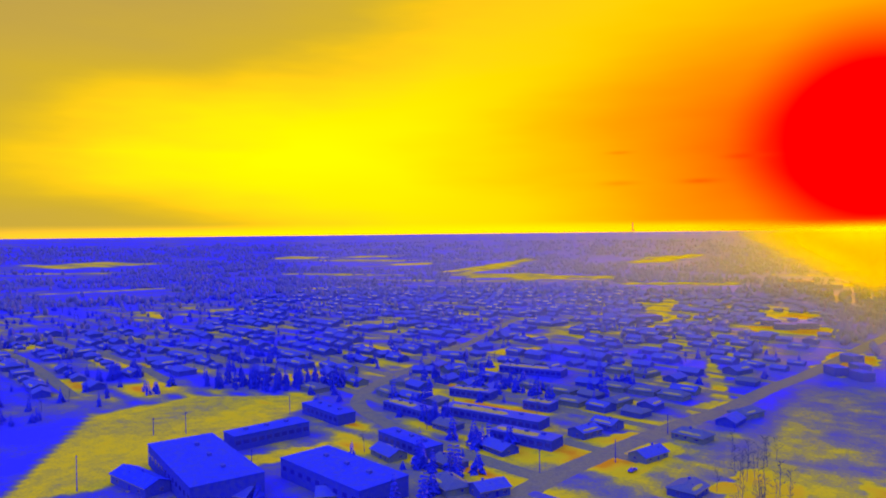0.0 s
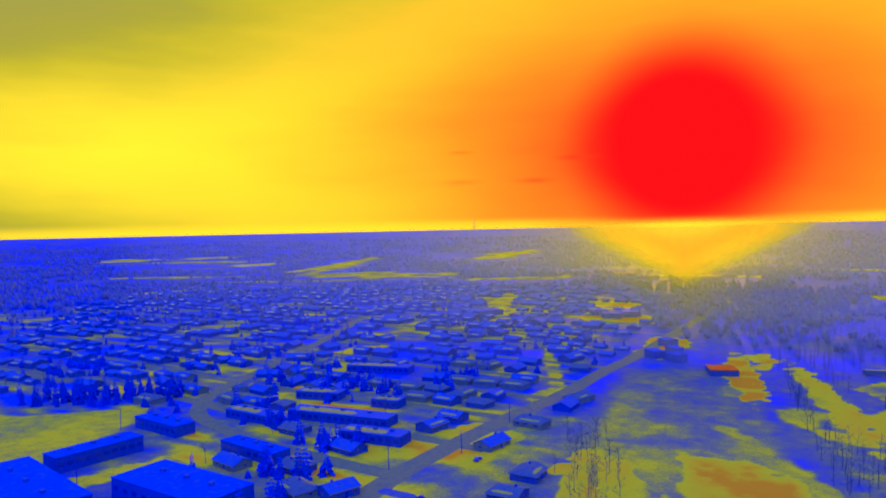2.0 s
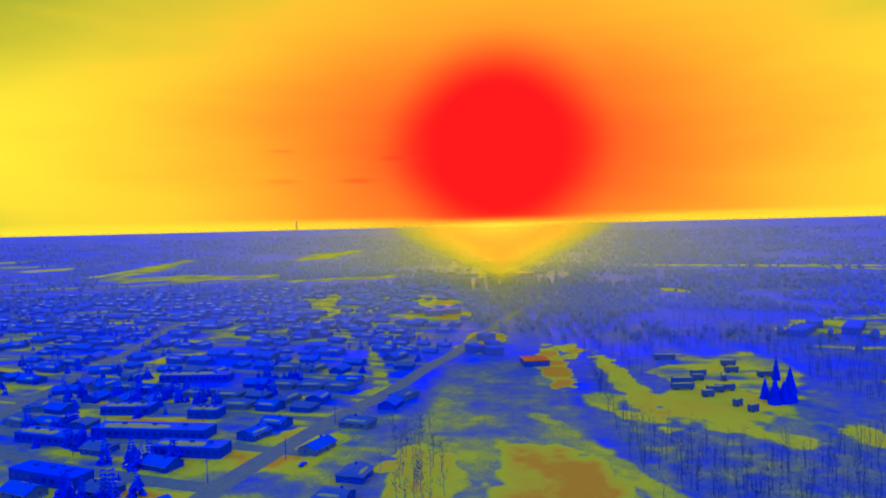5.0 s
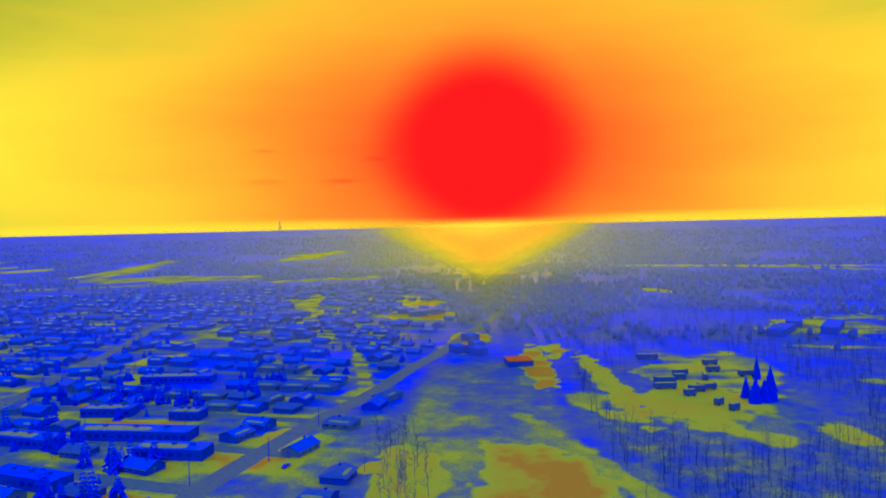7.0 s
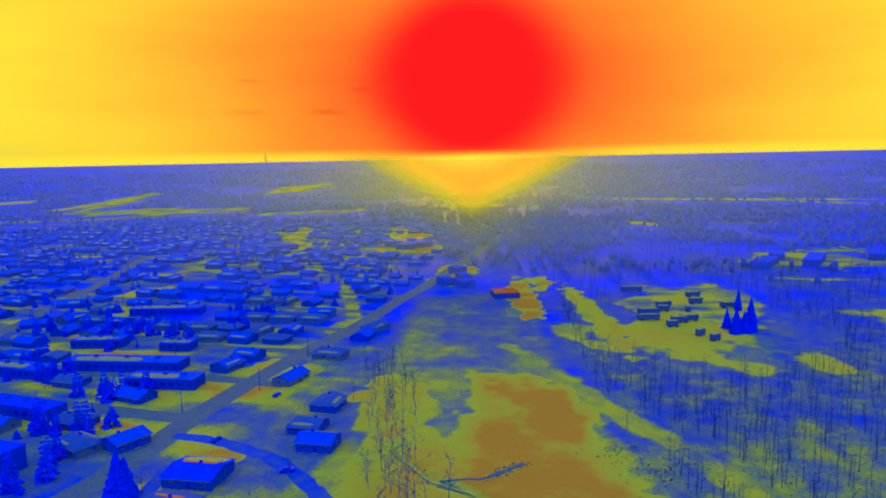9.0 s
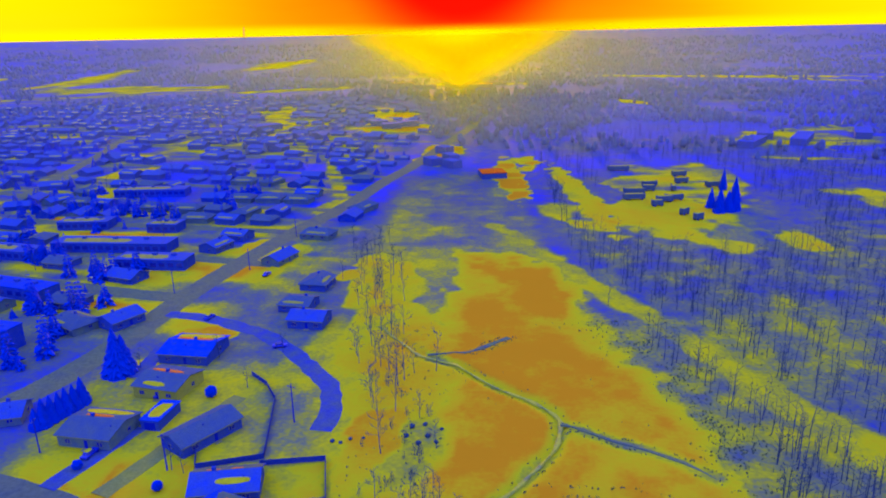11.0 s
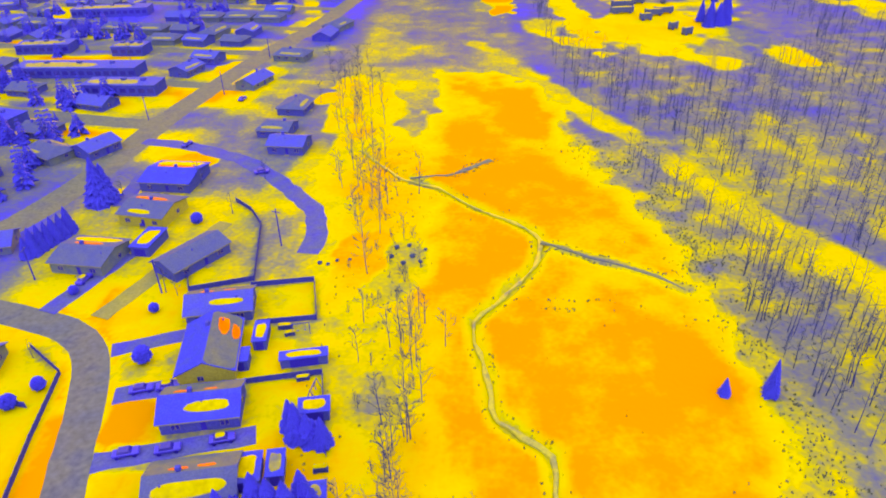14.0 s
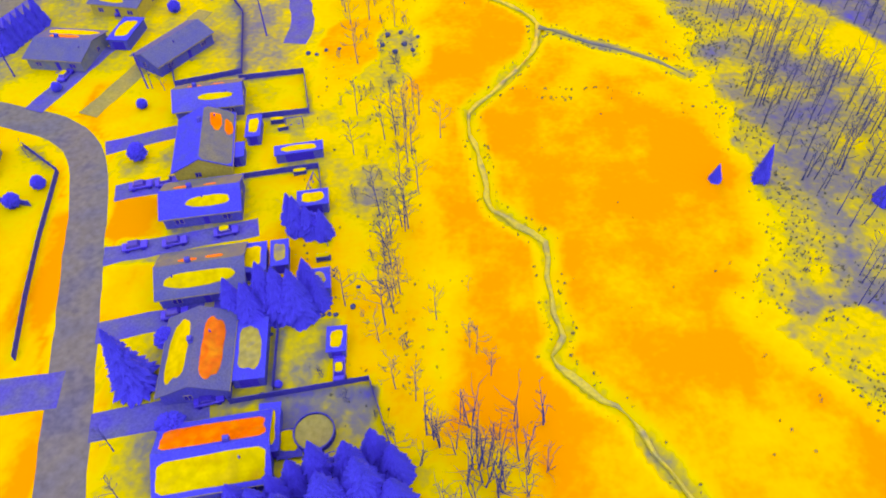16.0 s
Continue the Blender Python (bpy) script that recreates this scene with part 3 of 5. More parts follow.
def build_ground():
    def lines(lo, hi, step, reach, back):
        a = list(np.arange(lo, hi + 0.1, step))
        s = step
        while a[-1] < reach:
            s *= 1.022
            a.append(a[-1] + s)
        s = step
        while a[0] > -reach:
            s *= back
            a.insert(0, a[0] - s)
        return np.array(a)
    xs, ys = lines(-125, 110, 1.1, 4700, 1.022), lines(25, 300, 1.2, 4700, 1.09)
    X, Y = np.meshgrid(xs, ys)
    Z = height(X, Y)
    nx, ny = len(xs), len(ys)
    i = (np.arange(ny - 1)[:, None] * nx + np.arange(nx - 1)[None]).ravel()
    faces = np.stack([i, i + 1, i + 1 + nx, i + nx], 1)
    me = bpy.data.meshes.new("ground")
    me.from_pydata(np.stack([X, Y, Z], -1).reshape(-1, 3).tolist(), [], faces.tolist())
    me.attributes.new("cover", "FLOAT", "POINT").data.foreach_set("value", cover(X, Y).ravel().astype(np.float32))
    me.polygons.foreach_set("use_smooth", [True] * len(me.polygons))
    me.materials.append(M_GROUND)
    return tagged(new("ground", me), "snow-covered plain with bare brush and open fields", "ground", kind="structure")


build_ground()
ribbon("creek", CREEK, 0.95, -0.42, M_ICE, "winding creek under grey ice and slush", "creek", 0.3, 0.4, seed=1)
ribbon("ditch", DITCH, 1.0, 0.14, M_BRUSH, "narrow ditch lined with dead weeds", "ditch", 0.4, 0.3, seed=2)
# dark ribbon laid in place of the bushes' shadow
ribbon("brook", BUSH_SHADE, 1.5, 0.16, M_BRUSH, "dark strip for the shadow of bushes, lined with dead weeds", "brook", 0.4, 0.5, seed=3, ends=(0.5, 1.2))

# ---------------------------------------------------------------- roads
ribbon("street", STREET, 7.2, 0.03, M_STREET, "grey ploughed residential street", "road", ragged=0.15)
ribbon("avenue", AVENUE, 10.5, 0.05, M_ROAD, "long straight grey avenue", "road", ragged=0.2)
ribbon("cross_street", CROSS, 8.5, 0.07, M_ROAD, "grey cross street", "road", ragged=0.2)
ribbon("side_street", [(-60, 53), (-75, 51), (-110, 46), (-150, 42)], 6.5, 0.06, M_DRIVE, "dark side street", "road", ragged=0.15)
ribbon("stub_road", [(-106, 216), (-90, 212), (-76, 204.5), (-67, 199), (-57, 188.5), (-47, 176), (-40.5, 167), (-37.8, 158), (-37.2, 151), (-38, 144)], 5.6, 0.06, M_DRIVE, "dark paved stub road that ends at the meadow", "road", ragged=0.5)


# ---------------------------------------------------------------- houses
def roof_mesh(L, D, h, rise, over=0.5, hip=(0, 0), mat=None):
    """Gabled or hipped roof slab, ridge along x. hip: how far each ridge end stands in."""
    x, y, t = L / 2 + over, D / 2 + over, 0.22
    ze = h - rise * over / (D / 2)
    top = [(-x, -y, ze), (x, -y, ze), (x, y, ze), (-x, y, ze), (-x + hip[0], 0, h + rise), (x - hip[1], 0, h + rise)]
    verts = [(a, b, c + t) for a, b, c in top] + top
    faces = [(0, 1, 5, 4), (2, 3, 4, 5), (7, 6, 10, 11), (9, 8, 11, 10), (1, 0, 6, 7), (3, 2, 8, 9)]
    if hip[0]:
        faces += [(3, 0, 4), (6, 9, 10), (0, 3, 9, 6)]
    else:
        faces += [(0, 4, 10, 6), (4, 3, 9, 10)]
    if hip[1]:
        faces += [(1, 2, 5), (8, 7, 11), (2, 1, 7, 8)]
    else:
        faces += [(5, 1, 7, 11), (2, 5, 11, 8)]
    return data_mesh("roof", verts, faces, mat)


def wall_mesh(L, D, h, rise, hip, mat):
    x, y = L / 2, D / 2
    v = [(-x, -y, -0.3), (x, -y, -0.3), (x, y, -0.3), (-x, y, -0.3), (-x, -y, h), (x, -y, h), (x, y, h), (-x, y, h)]
    f = [(0, 1, 5, 4), (2, 3, 7, 6)]
    for side, (a, b, c, d) in enumerate(((3, 0, 4, 7), (1, 2, 6, 5))):
        if hip[side]:
            f.append((a, b, c, d))
        else:
            v.append(((-x if side == 0 else x), 0, h + rise))
            f.append((a, b, c, len(v) - 1, d))
    return data_mesh("wall", v, f, mat)


def patch_mesh(u0, u1, v0, v1, seed, thick=0.09, corner=2.6, rag=0.07, mat=None):
    """A rounded, thawed patch of snow in its own plane."""
    rng = random.Random(seed)
    n = 30
    ph = [rng.uniform(0, 6.28) for _ in range(4)]
    verts = []
    cu, cv, a, b = (u0 + u1) / 2, (v0 + v1) / 2, (u1 - u0) / 2, (v1 - v0) / 2
    for lev, (s, z) in enumerate(((1.0, 0.0), (0.96, thick * 0.7), (0.86, thick))):
        for i in range(n):
            t = 2 * math.pi * i / n
            c, q = math.cos(t), math.sin(t)
            k = (abs(c) ** corner + abs(q) ** corner) ** (-1 / corner)
            k *= s * (1 + rag * (math.sin(2 * t + ph[0]) + 0.7 * math.sin(3 * t + ph[1]) + 0.5 * math.sin(5 * t + ph[2]) + 0.4 * math.sin(9 * t + ph[3])) / 1.6)
            verts.append((cu + a * k * c, cv + b * k * q, z))
    faces = []
    for lev in range(2):
        for i in range(n):
            j = (i + 1) % n
            faces.append((lev * n + i, lev * n + j, (lev + 1) * n + j, (lev + 1) * n + i))
    faces.append(tuple(2 * n + i for i in range(n)))
    return data_mesh("snow_patch", verts, faces, mat or M_SNOW)


def slope_pose(D, h, rise, side, over=0.5):
    """Frame on a roof slope: x along the ridge, y up the slope from the eave, z out of it."""
    a = math.atan2(rise, D / 2)
    if side < 0:
        return Matrix.Translation((0, -D / 2, h + 0.23)) @ Matrix.Rotation(a, 4, "X")
    return Matrix.Translation((0, D / 2, h + 0.23)) @ Matrix.Rotation(math.pi, 4, "Z") @ Matrix.Rotation(a, 4, "X")


def window_parts(parent, m, w=1.5, hh=1.2):
    fr = part("window", box_mesh("window", M_TRIM, -w / 2, w / 2, -0.07, 0.03, -hh / 2, hh / 2, bevel=0.02), parent, "pale framed window", m)
    for s in (-1, 1):
        part("pane", box_mesh("pane", M_PANE, s * w / 4 - w / 4 + 0.07, s * w / 4 + w / 4 - 0.05, -0.085, -0.03, -hh / 2 + 0.08, hh / 2 - 0.08), fr)
    return fr


# shingle tone for the slope that catches the sun, light painted into it
M_ROOF_LIT = material("sunlit_shingles", [(0.08, 0.115, 0.24), (0.125, 0.16, 0.16)], 0.5, 0.75, 0.3, 0.03)


def house(label, L=13.0, D=9.0, h=2.9, rise=2.1, hip=(0, 0), roof=None, wall=None, patches=(), detail=2, m=None, chimney=True, name="house", group="houses along the streets", vents=1, seed=0, lit_patches=(), corner=2.6, snow=None, lit_slope=0, rag=0.07):
    """A bungalow with its ridge along x. patches: (slope, u0, u1, v0, v1) of snow left on the roof."""
    ob = thing(name, label, name.replace("_", " "), m, group)
    rng = random.Random(seed)
    part("wall", wall_mesh(L, D, h, rise, hip, wall or M_WALL), ob)
    rf = part("roof", roof_mesh(L, D, h, rise, 0.5, hip, roof or M_ROOF), ob)
    # paler sheet laid over one slope to paint sunlight on it
    if lit_slope:
        part("frost_cover", patch_mesh(-L / 2 - 0.4, L / 2 + 0.4, -0.3, math.hypot(D / 2, rise) - 0.12, seed, 0.03, 40, 0.004, M_ROOF_LIT), ob, "thin paler sheet that paints sunlight on one slope", slope_pose(D, h, rise, lit_slope))
    # upper and listed patches take the snow colour with sunlight painted in
    for i, (side, u0, u1, v0, v1) in enumerate(patches):
        part("snow_patch", patch_mesh(u0, u1, v0, v1, seed * 7 + i, corner=corner, rag=rag, mat=snow or (M_SNOW_LIT if v0 > 2.1 or i in lit_patches else M_SNOW)), ob, "snow patch with orange sunlight in its colour" if not snow and (v0 > 2.1 or i in lit_patches) else "thawing patch of snow", slope_pose(D, h, rise, side))
    if detail >= 1 and chimney:
        cx = rng.uniform(-0.25, 0.25) * L
        part("chimney", box_mesh("chimney", M_BRICK, cx - 0.4, cx + 0.4, 0.2, 0.9, h + rise * 0.5, h + rise + 0.9, bevel=0.03), ob, "short brick chimney")
    if detail >= 2:
        for k in range(vents):
            bm = bmesh.new()
            bmesh.ops.create_cone(bm, cap_ends=True, segments=8, radius1=0.16, radius2=0.13, depth=0.8, matrix=Matrix.Translation((rng.uniform(-0.4, 0.4) * L, -D * 0.2, h + rise * 0.75)))
            part("roof_vent", mesh_of(bm, "roof_vent", M_POLE), ob)
        for side in (-1, 1):
            for u in (-0.3, 0.05, 0.32):
                if side < 0 and u == 0.05:
                    part("door", box_mesh("door", M_DOOR, -0.45, 0.45, -0.06, 0.02, 0, 2.05, bevel=0.02), ob, "dark front door", Matrix.Translation((u * L, -D / 2, 0.15)))
                    part("doorstep", box_mesh("doorstep", M_TRIM, -0.8, 0.8, -1.1, 0, -0.2, 0.14, bevel=0.03), ob, "concrete doorstep", Matrix.Translation((u * L, -D / 2, 0)))
                    continue
                window_parts(ob, Matrix.Translation((u * L, side * D / 2, 1.55)) @ Matrix.Rotation(0 if side < 0 else math.pi, 4, "Z"))
        for side in (-1, 1):
            window_parts(ob, Matrix.Translation((side * L / 2, 0.1 * D, 1.55)) @ Matrix.Rotation(side * math.pi / 2, 4, "Z"), 1.2)
            part("gutter", box_mesh("gutter", M_TRIM, -L / 2 - 0.5, L / 2 + 0.5, -0.08, 0.08, -0.1, 0.06, bevel=0.02), ob, "pale eaves gutter",
                 Matrix.Translation((0, side * (D / 2 + 0.52), h - rise * 0.5 / (D / 2) + 0.08)))
    return ob


ROOF_A = "low bungalow with a dark shingled roof, thawing snow patches"
# the row along the street: each with its own roof
T = lambda x, y, a: pose(x, y, 0, 0, 0, a)
house(ROOF_A, 13.5, 8.6, 2.9, 2.0, patches=[(-1, -1.8, 5.0, 1.4, 3.0), (1, -3.4, -0.8, 3.0, 4.0), (1, 1.2, 4.2, 3.0, 4.0)], m=T(-52, 121, 9), seed=1, roof=M_ROOF3, lit_patches=(1, 2), lit_slope=1)
house("bungalow with a broad dark roof, cream gable, orange snow remnants", 15.5, 10.5, 3.0, 2.5, patches=[(-1, 1.6, 6.6, 1.9, 4.4), (-1, 0.6, 5.2, -0.2, 1.5)], m=T(-49.5, 105.6, 99), seed=2, roof=M_ROOF, wall=M_WALL3, lit_patches=(0, 1), rag=0.16, lit_slope=-1)
house(ROOF_A, 13.5, 8.8, 2.9, 2.0, patches=[(-1, -2.2, 5.2, 1.0, 3.2), (1, -2.9, -0.6, 3.2, 4.1), (1, 1.6, 4.8, 3.1, 4.1)], m=T(-46.5, 90.5, 8), seed=3, lit_patches=(1, 2), lit_slope=1)
house("low bungalow with a grey shingled roof and snow strip", 13.5, 9.2, 2.9, 2.0, patches=[(-1, -5.6, 5.4, 0.9, 3.6), (1, -3.8, -0.8, 3.0, 4.1), (1, 0.4, 3.6, 3.2, 4.2)], m=T(-42.5, 73, 9), seed=4, roof=M_ROOF2, lit_patches=(1, 2), lit_slope=1)
house("bungalow with two long orange snow panels on its roof", 13.2, 9.6, 2.9, 2.1, patches=[(1, -5.2, 5.2, 0.6, 4.2), (-1, -5.0, 5.0, 0.9, 4.2)], m=T(-39.5, 57, 96), seed=5, roof=M_ROOF2, lit_patches=(1,), corner=4, rag=0.1)
house("bungalow with a snow-covered roof and bare ridge", 14.4, 9.8, 3.0, 2.1, patches=[(1, -7.0, 7.0, 0.7, 4.8), (-1, -7.0, 7.0, 0.1, 4.3)], m=T(-33.5, 41, 9), seed=6, lit_patches=(0,), corner=14, rag=0.035)
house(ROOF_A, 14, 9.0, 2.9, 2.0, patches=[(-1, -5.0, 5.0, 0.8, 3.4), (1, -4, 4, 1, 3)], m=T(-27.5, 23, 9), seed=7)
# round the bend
house("house with a ribbed grey roof near the bend", 13.5, 12, 3.0, 1.4, patches=[(1, -6.0, 6.2, 0.4, 3.4), (1, -3.0, 4.2, 3.9, 5.6)], m=T(-90, 141.8, -9), seed=8, roof=M_ROOF2, wall=M_WALL2, lit_patches=(1,))
house("house with a red-lit snow ridge and pale gable", 13, 12, 3.2, 1.4, patches=[(1, -4.0, 5.4, 3.6, 5.9), (-1, -4.2, 2.4, 0.5, 2.2)], m=T(-83, 164.4, -13), seed=9, roof=M_ROOF2, wall=M_WALL3, lit_patches=(0,))
house("dark-roofed house beside the avenue, snow on its far slope", 15, 14, 3.0, 1.4, patches=[(1, -6.8, 6.8, 0.3, 4.4), (1, -5.4, 5.6, 4.6, 6.7)], m=T(-84.3, 185.3, -7), seed=10, lit_patches=(1,), corner=6)
house("long low house with a grey roof behind the fence", 16, 8.4, 2.9, 1.7, m=T(-65, 141, 56), seed=11, roof=M_ROOF2, chimney=False)


def flat_garage(label, w, d, h, m, snow=True, name="garage", roof=None, seed=0, thin=False):
    ob = thing(name, label, name, m, "garages and sheds")
    part("wall", box_mesh("wall", M_WALL, -w / 2, w / 2, -d / 2, d / 2, -0.2, h), ob)
    part("roof", box_mesh("roof", roof or M_ROOF, -w / 2 - 0.25, w / 2 + 0.25, -d / 2 - 0.25, d / 2 + 0.25, h, h + 0.2, bevel=0.04), ob)
    part("door", box_mesh("door", M_DOOR, -w * 0.3, w * 0.3, -d / 2 - 0.06, -d / 2 + 0.02, 0, min(h - 0.2, 2.1), bevel=0.02), ob, "dark plank door")
    if snow:
        part("snow_patch", patch_mesh(-w * 0.36, w * 0.36, -d * 0.36, d * 0.36, seed, corner=4, rag=0.1, mat=M_THIN if thin else M_SNOW), ob, "thin thawing snow" if thin else "slab of snow on the roof", Matrix.Translation((0, 0, h + 0.2)))
    return ob


flat_garage("flat-roofed garage with a snow slab", 4.8, 9.6, 2.6, T(-78.2, 148.4, -8), seed=1)
# box in place of a pickup's bed; a parked car stands for its cab
flat_garage("shed-like box standing for a pickup's snow-filled bed", 2.6, 4.2, 2.0, T(-19.2, 59.6, 4), seed=2, name="shed")
flat_garage("dark garden shed with a snow patch", 5.0, 4.0, 2.3, T(-24, 71, 8), seed=3, name="shed", thin=True)
flat_garage("dark garden shed with a snow patch", 5.2, 3.6, 2.3, T(-26.5, 90, 8), seed=4, name="shed")
flat_garage("snow-topped shed behind the house", 2.6, 7.0, 2.4, T(-27, 45, 6), seed=5, name="shed")
flat_garage("low annex with a snow slab", 4.5, 6.0, 2.4, T(-35, 76, 8), seed=6, name="shed")
flat_garage("small annex beside the house", 2.6, 5.4, 2.3, T(-30.5, 77, 8), seed=7, name="shed", thin=True)
flat_garage("garden shed topped with orange snow", 2.6, 6.5, 2.3, T(-41, 111, 6), seed=8, name="shed")
flat_garage("low flat annex with snow", 4.6, 10.5, 2.4, T(-32, 58, 6), seed=9, name="shed", thin=True)
flat_garage("dark annex of the hipped house", 3.6, 4.0, 2.4, T(-43.5, 103.5, 8), seed=10, name="shed", snow=False)
flat_garage("long low shed by the fence", 9.0, 2.4, 2.1, T(-31, 104, 10), seed=11, name="shed")

# drives between the street and the houses; some run on as dark strips for house shade
for i, (x0, y0, x1, y1, w) in enumerate([(-71, 108, -57, 113, 4.2), (-65, 95, -54, 97.5, 4.6), (-62, 79, -36, 85.2, 4.2), (-58, 63, -35, 68.2, 4.4), (-53.5, 46.5, -37, 50, 5.0),
                                          (-49, 29, -33, 32, 4.6), (-78.5, 119, -62.5, 160, 4.6), (-91, 121, -82.5, 145, 5.0), (-95, 170, -96, 190, 5.0)]):
    ribbon("driveway", [(x0, y0), ((x0 + x1) / 2, (y0 + y1) / 2), (x1, y1)], w, 0.1 + 0.004 * i, M_DRIVE if i != 6 else M_LANE, "dark driveway strip that also paints house shade" if i != 6 else "lane of packed snow between two gardens", "driveway", ragged=0.25, seed=i)

# ---------------------------------------------------------------- fences
POST = box_mesh("post", M_FENCE, -0.06, 0.06, -0.06, 0.06, -0.1, 1.55, bevel=0.01)
RAIL = {}


def fence(label, pts, hh=1.4):
    """Board fence: posts, boarded panels between them."""
    ob = thing("fence", label, "fence", group="garden fences")
    for (ax, ay), (bx, by) in zip(pts, pts[1:]):
        d = math.hypot(bx - ax, by - ay)
        n = max(1, round(d / 2.4))
        a = math.degrees(math.atan2(by - ay, bx - ax))
        key = round(d / n, 2)
        if key not in RAIL:
            bm = bmesh.new()
            box(bm, 0.05, key - 0.05, -0.025, 0.025, 0.05, hh)
            for z in (0.3, 1.15):
                box(bm, 0.05, key - 0.05, 0.025, 0.065, z, z + 0.09)
            RAIL[key] = mesh_of(bm, "panel", M_FENCE)
        for i in range(n):
            m = pose(ax + (bx - ax) * i / n, ay + (by - ay) * i / n, 0, 0, 0, a)
            part("post", POST, ob, m=m)
            part("panel", RAIL[key], ob, m=m)
    return ob


for label, pts in FENCES:
    fence(label, pts)


# ---------------------------------------------------------------- trees
def spruce_meshes(h, r, whorls, arms, seed):
    rng = random.Random(seed)
    tv, tf, cv, cf = [], [], [], []
    tube(tv, tf, Vector((0, 0, -0.3)), Vector((0, 0, h * 0.93)), 0.03 * h * 0.6, 0.02, 6)
    for i in range(whorls):
        f = i / (whorls - 1)
        z = h * (0.06 + 0.92 * f)
        rr = r * (1 - f) ** 0.85 * rng.uniform(0.85, 1.1) + 0.12
        for j in range(arms):
            if rng.random() < 0.08:
                continue
            t = 2 * math.pi * (j + rng.uniform(-0.35, 0.35)) / arms + i * 0.7
            l = rr * rng.uniform(0.72, 1.18)
            d, s = Vector((math.cos(t), math.sin(t), 0)), Vector((-math.sin(t), math.cos(t), 0))
            w = max(0.12, l * rng.uniform(0.22, 0.34))
            a = Vector((0, 0, z))
            mid = a + d * l * 0.6 + Vector((0, 0, -0.14 * l))
            tip = a + d * l + Vector((0, 0, -0.34 * l))
            k = len(cv)
            cv += [a, mid + s * w, tip, mid - s * w, mid + Vector((0, 0, 0.16 * l + 0.1)), mid - Vector((0, 0, 0.2 * l + 0.1))]
            cf += [(k, k + 4, k + 1), (k + 1, k + 4, k + 2), (k + 2, k + 4, k + 3), (k + 3, k + 4, k), (k, k + 1, k + 5), (k + 1, k + 2, k + 5), (k + 2, k + 3, k + 5), (k + 3, k, k + 5)]
    return data_mesh("trunk", tv, tf, M_BARK), data_mesh("crown", cv, cf, M_SPRUCE)


def bare_lists(h, seed, depth=4, spread=0.55, r0=0.13, start=0.3, kids=(3, 4), sides=3, stems=1):
    """Limbs of a leafless tree: (verts, faces) of the trunk and of the branches."""
    rng = random.Random(seed)
    tv, tf, bv, bf = [], [], [], []

    def grow(a, d, l, r, lev):
        n = 2 if lev < 2 else 1
        p, q = a, d
        for s in range(n):
            q = (q + Vector((rng.uniform(-1, 1), rng.uniform(-1, 1), rng.uniform(-0.2, 0.6))) * 0.14).normalized()
            e = p + q * l / n
            tube(bv, bf, p, e, r * (1 - 0.35 * s / n), r * (1 - 0.35 * (s + 1) / n), sides)
            p = e
        if lev < depth:
            for _ in range(rng.randint(*kids)):
                w = Vector((rng.uniform(-1, 1), rng.uniform(-1, 1), rng.uniform(-0.1, 0.7)))
                t = rng.uniform(0.45, 1.0)
                grow(a + (p - a) * t, (q + w * (spread + 0.15 * lev)).normalized(), l * rng.uniform(0.5, 0.72), max(0.022, r * 0.5), lev + 1)

    for s in range(stems):
        lean = Vector((rng.uniform(-0.06, 0.06) * (1 + 2 * (stems > 1)), rng.uniform(-0.06, 0.06) * (1 + 2 * (stems > 1)), 1)).normalized()
        base = Vector((rng.uniform(-0.4, 0.4) * (stems > 1), rng.uniform(-0.4, 0.4) * (stems > 1), -0.3))
        p = base
        for k in range(4):
            e = p + (lean + Vector((rng.uniform(-0.05, 0.05), rng.uniform(-0.05, 0.05), 0))) * h * 0.24
            tube(tv, tf, p, e, r0 * (1 - 0.22 * k), r0 * (1 - 0.22 * (k + 1)), 5)
            if k >= int(start * 4):
                for _ in range(rng.randint(*kids)):
                    w = Vector((rng.uniform(-1, 1), rng.uniform(-1, 1), rng.uniform(0.3, 1.0))).normalized()
                    grow(p + (e - p) * rng.random(), w, h * rng.uniform(0.14, 0.26) * (1.15 - 0.2 * k), r0 * 0.42, 1)
            p = e
    return tv, tf, bv, bf


def plant(name, label, meshes, x, y, s=1.0, turn=0.0, group="trees", category="tree", z=0.0):
    ob = thing(name, label, category, pose(x, y, z, 0, 0, turn), group)
    ob.scale = (s, s, s)
    for stem in meshes[0] if isinstance(meshes[0], list) else [meshes[0]]:
        part("trunk", stem, ob)
    part("crown", meshes[1], ob)
    return ob


SPRUCES = [spruce_meshes(14, 3.3, 46, 17, 1), spruce_meshes(12, 3.6, 42, 18, 2), spruce_meshes(15, 2.8, 46, 15, 3)]
SPRUCE_SMALL = [spruce_meshes(11, 2.8, 14, 7, 4), spruce_meshes(13, 2.6, 15, 7, 5)]


def bare_meshes(**k):
    tv, tf, bv, bf = bare_lists(**k)
    n = k.get("stems", 1)
    a, b = len(tv) // n, len(tf) // n
    stems = [data_mesh("trunk", tv[i * a:(i + 1) * a], [tuple(q - i * a for q in f) for f in tf[i * b:(i + 1) * b]], M_BARK) for i in range(n)]
    return stems, data_mesh("crown", bv, bf, M_TWIG)


BARE = [bare_meshes(h=13, seed=s, depth=3, start=0.3, spread=0.5, r0=0.14) for s in (11, 12, 13)]
BROAD = [bare_meshes(h=9, seed=s, depth=4, start=0.25, spread=0.75, r0=0.17, kids=(2, 3)) for s in (21, 22, 23)]
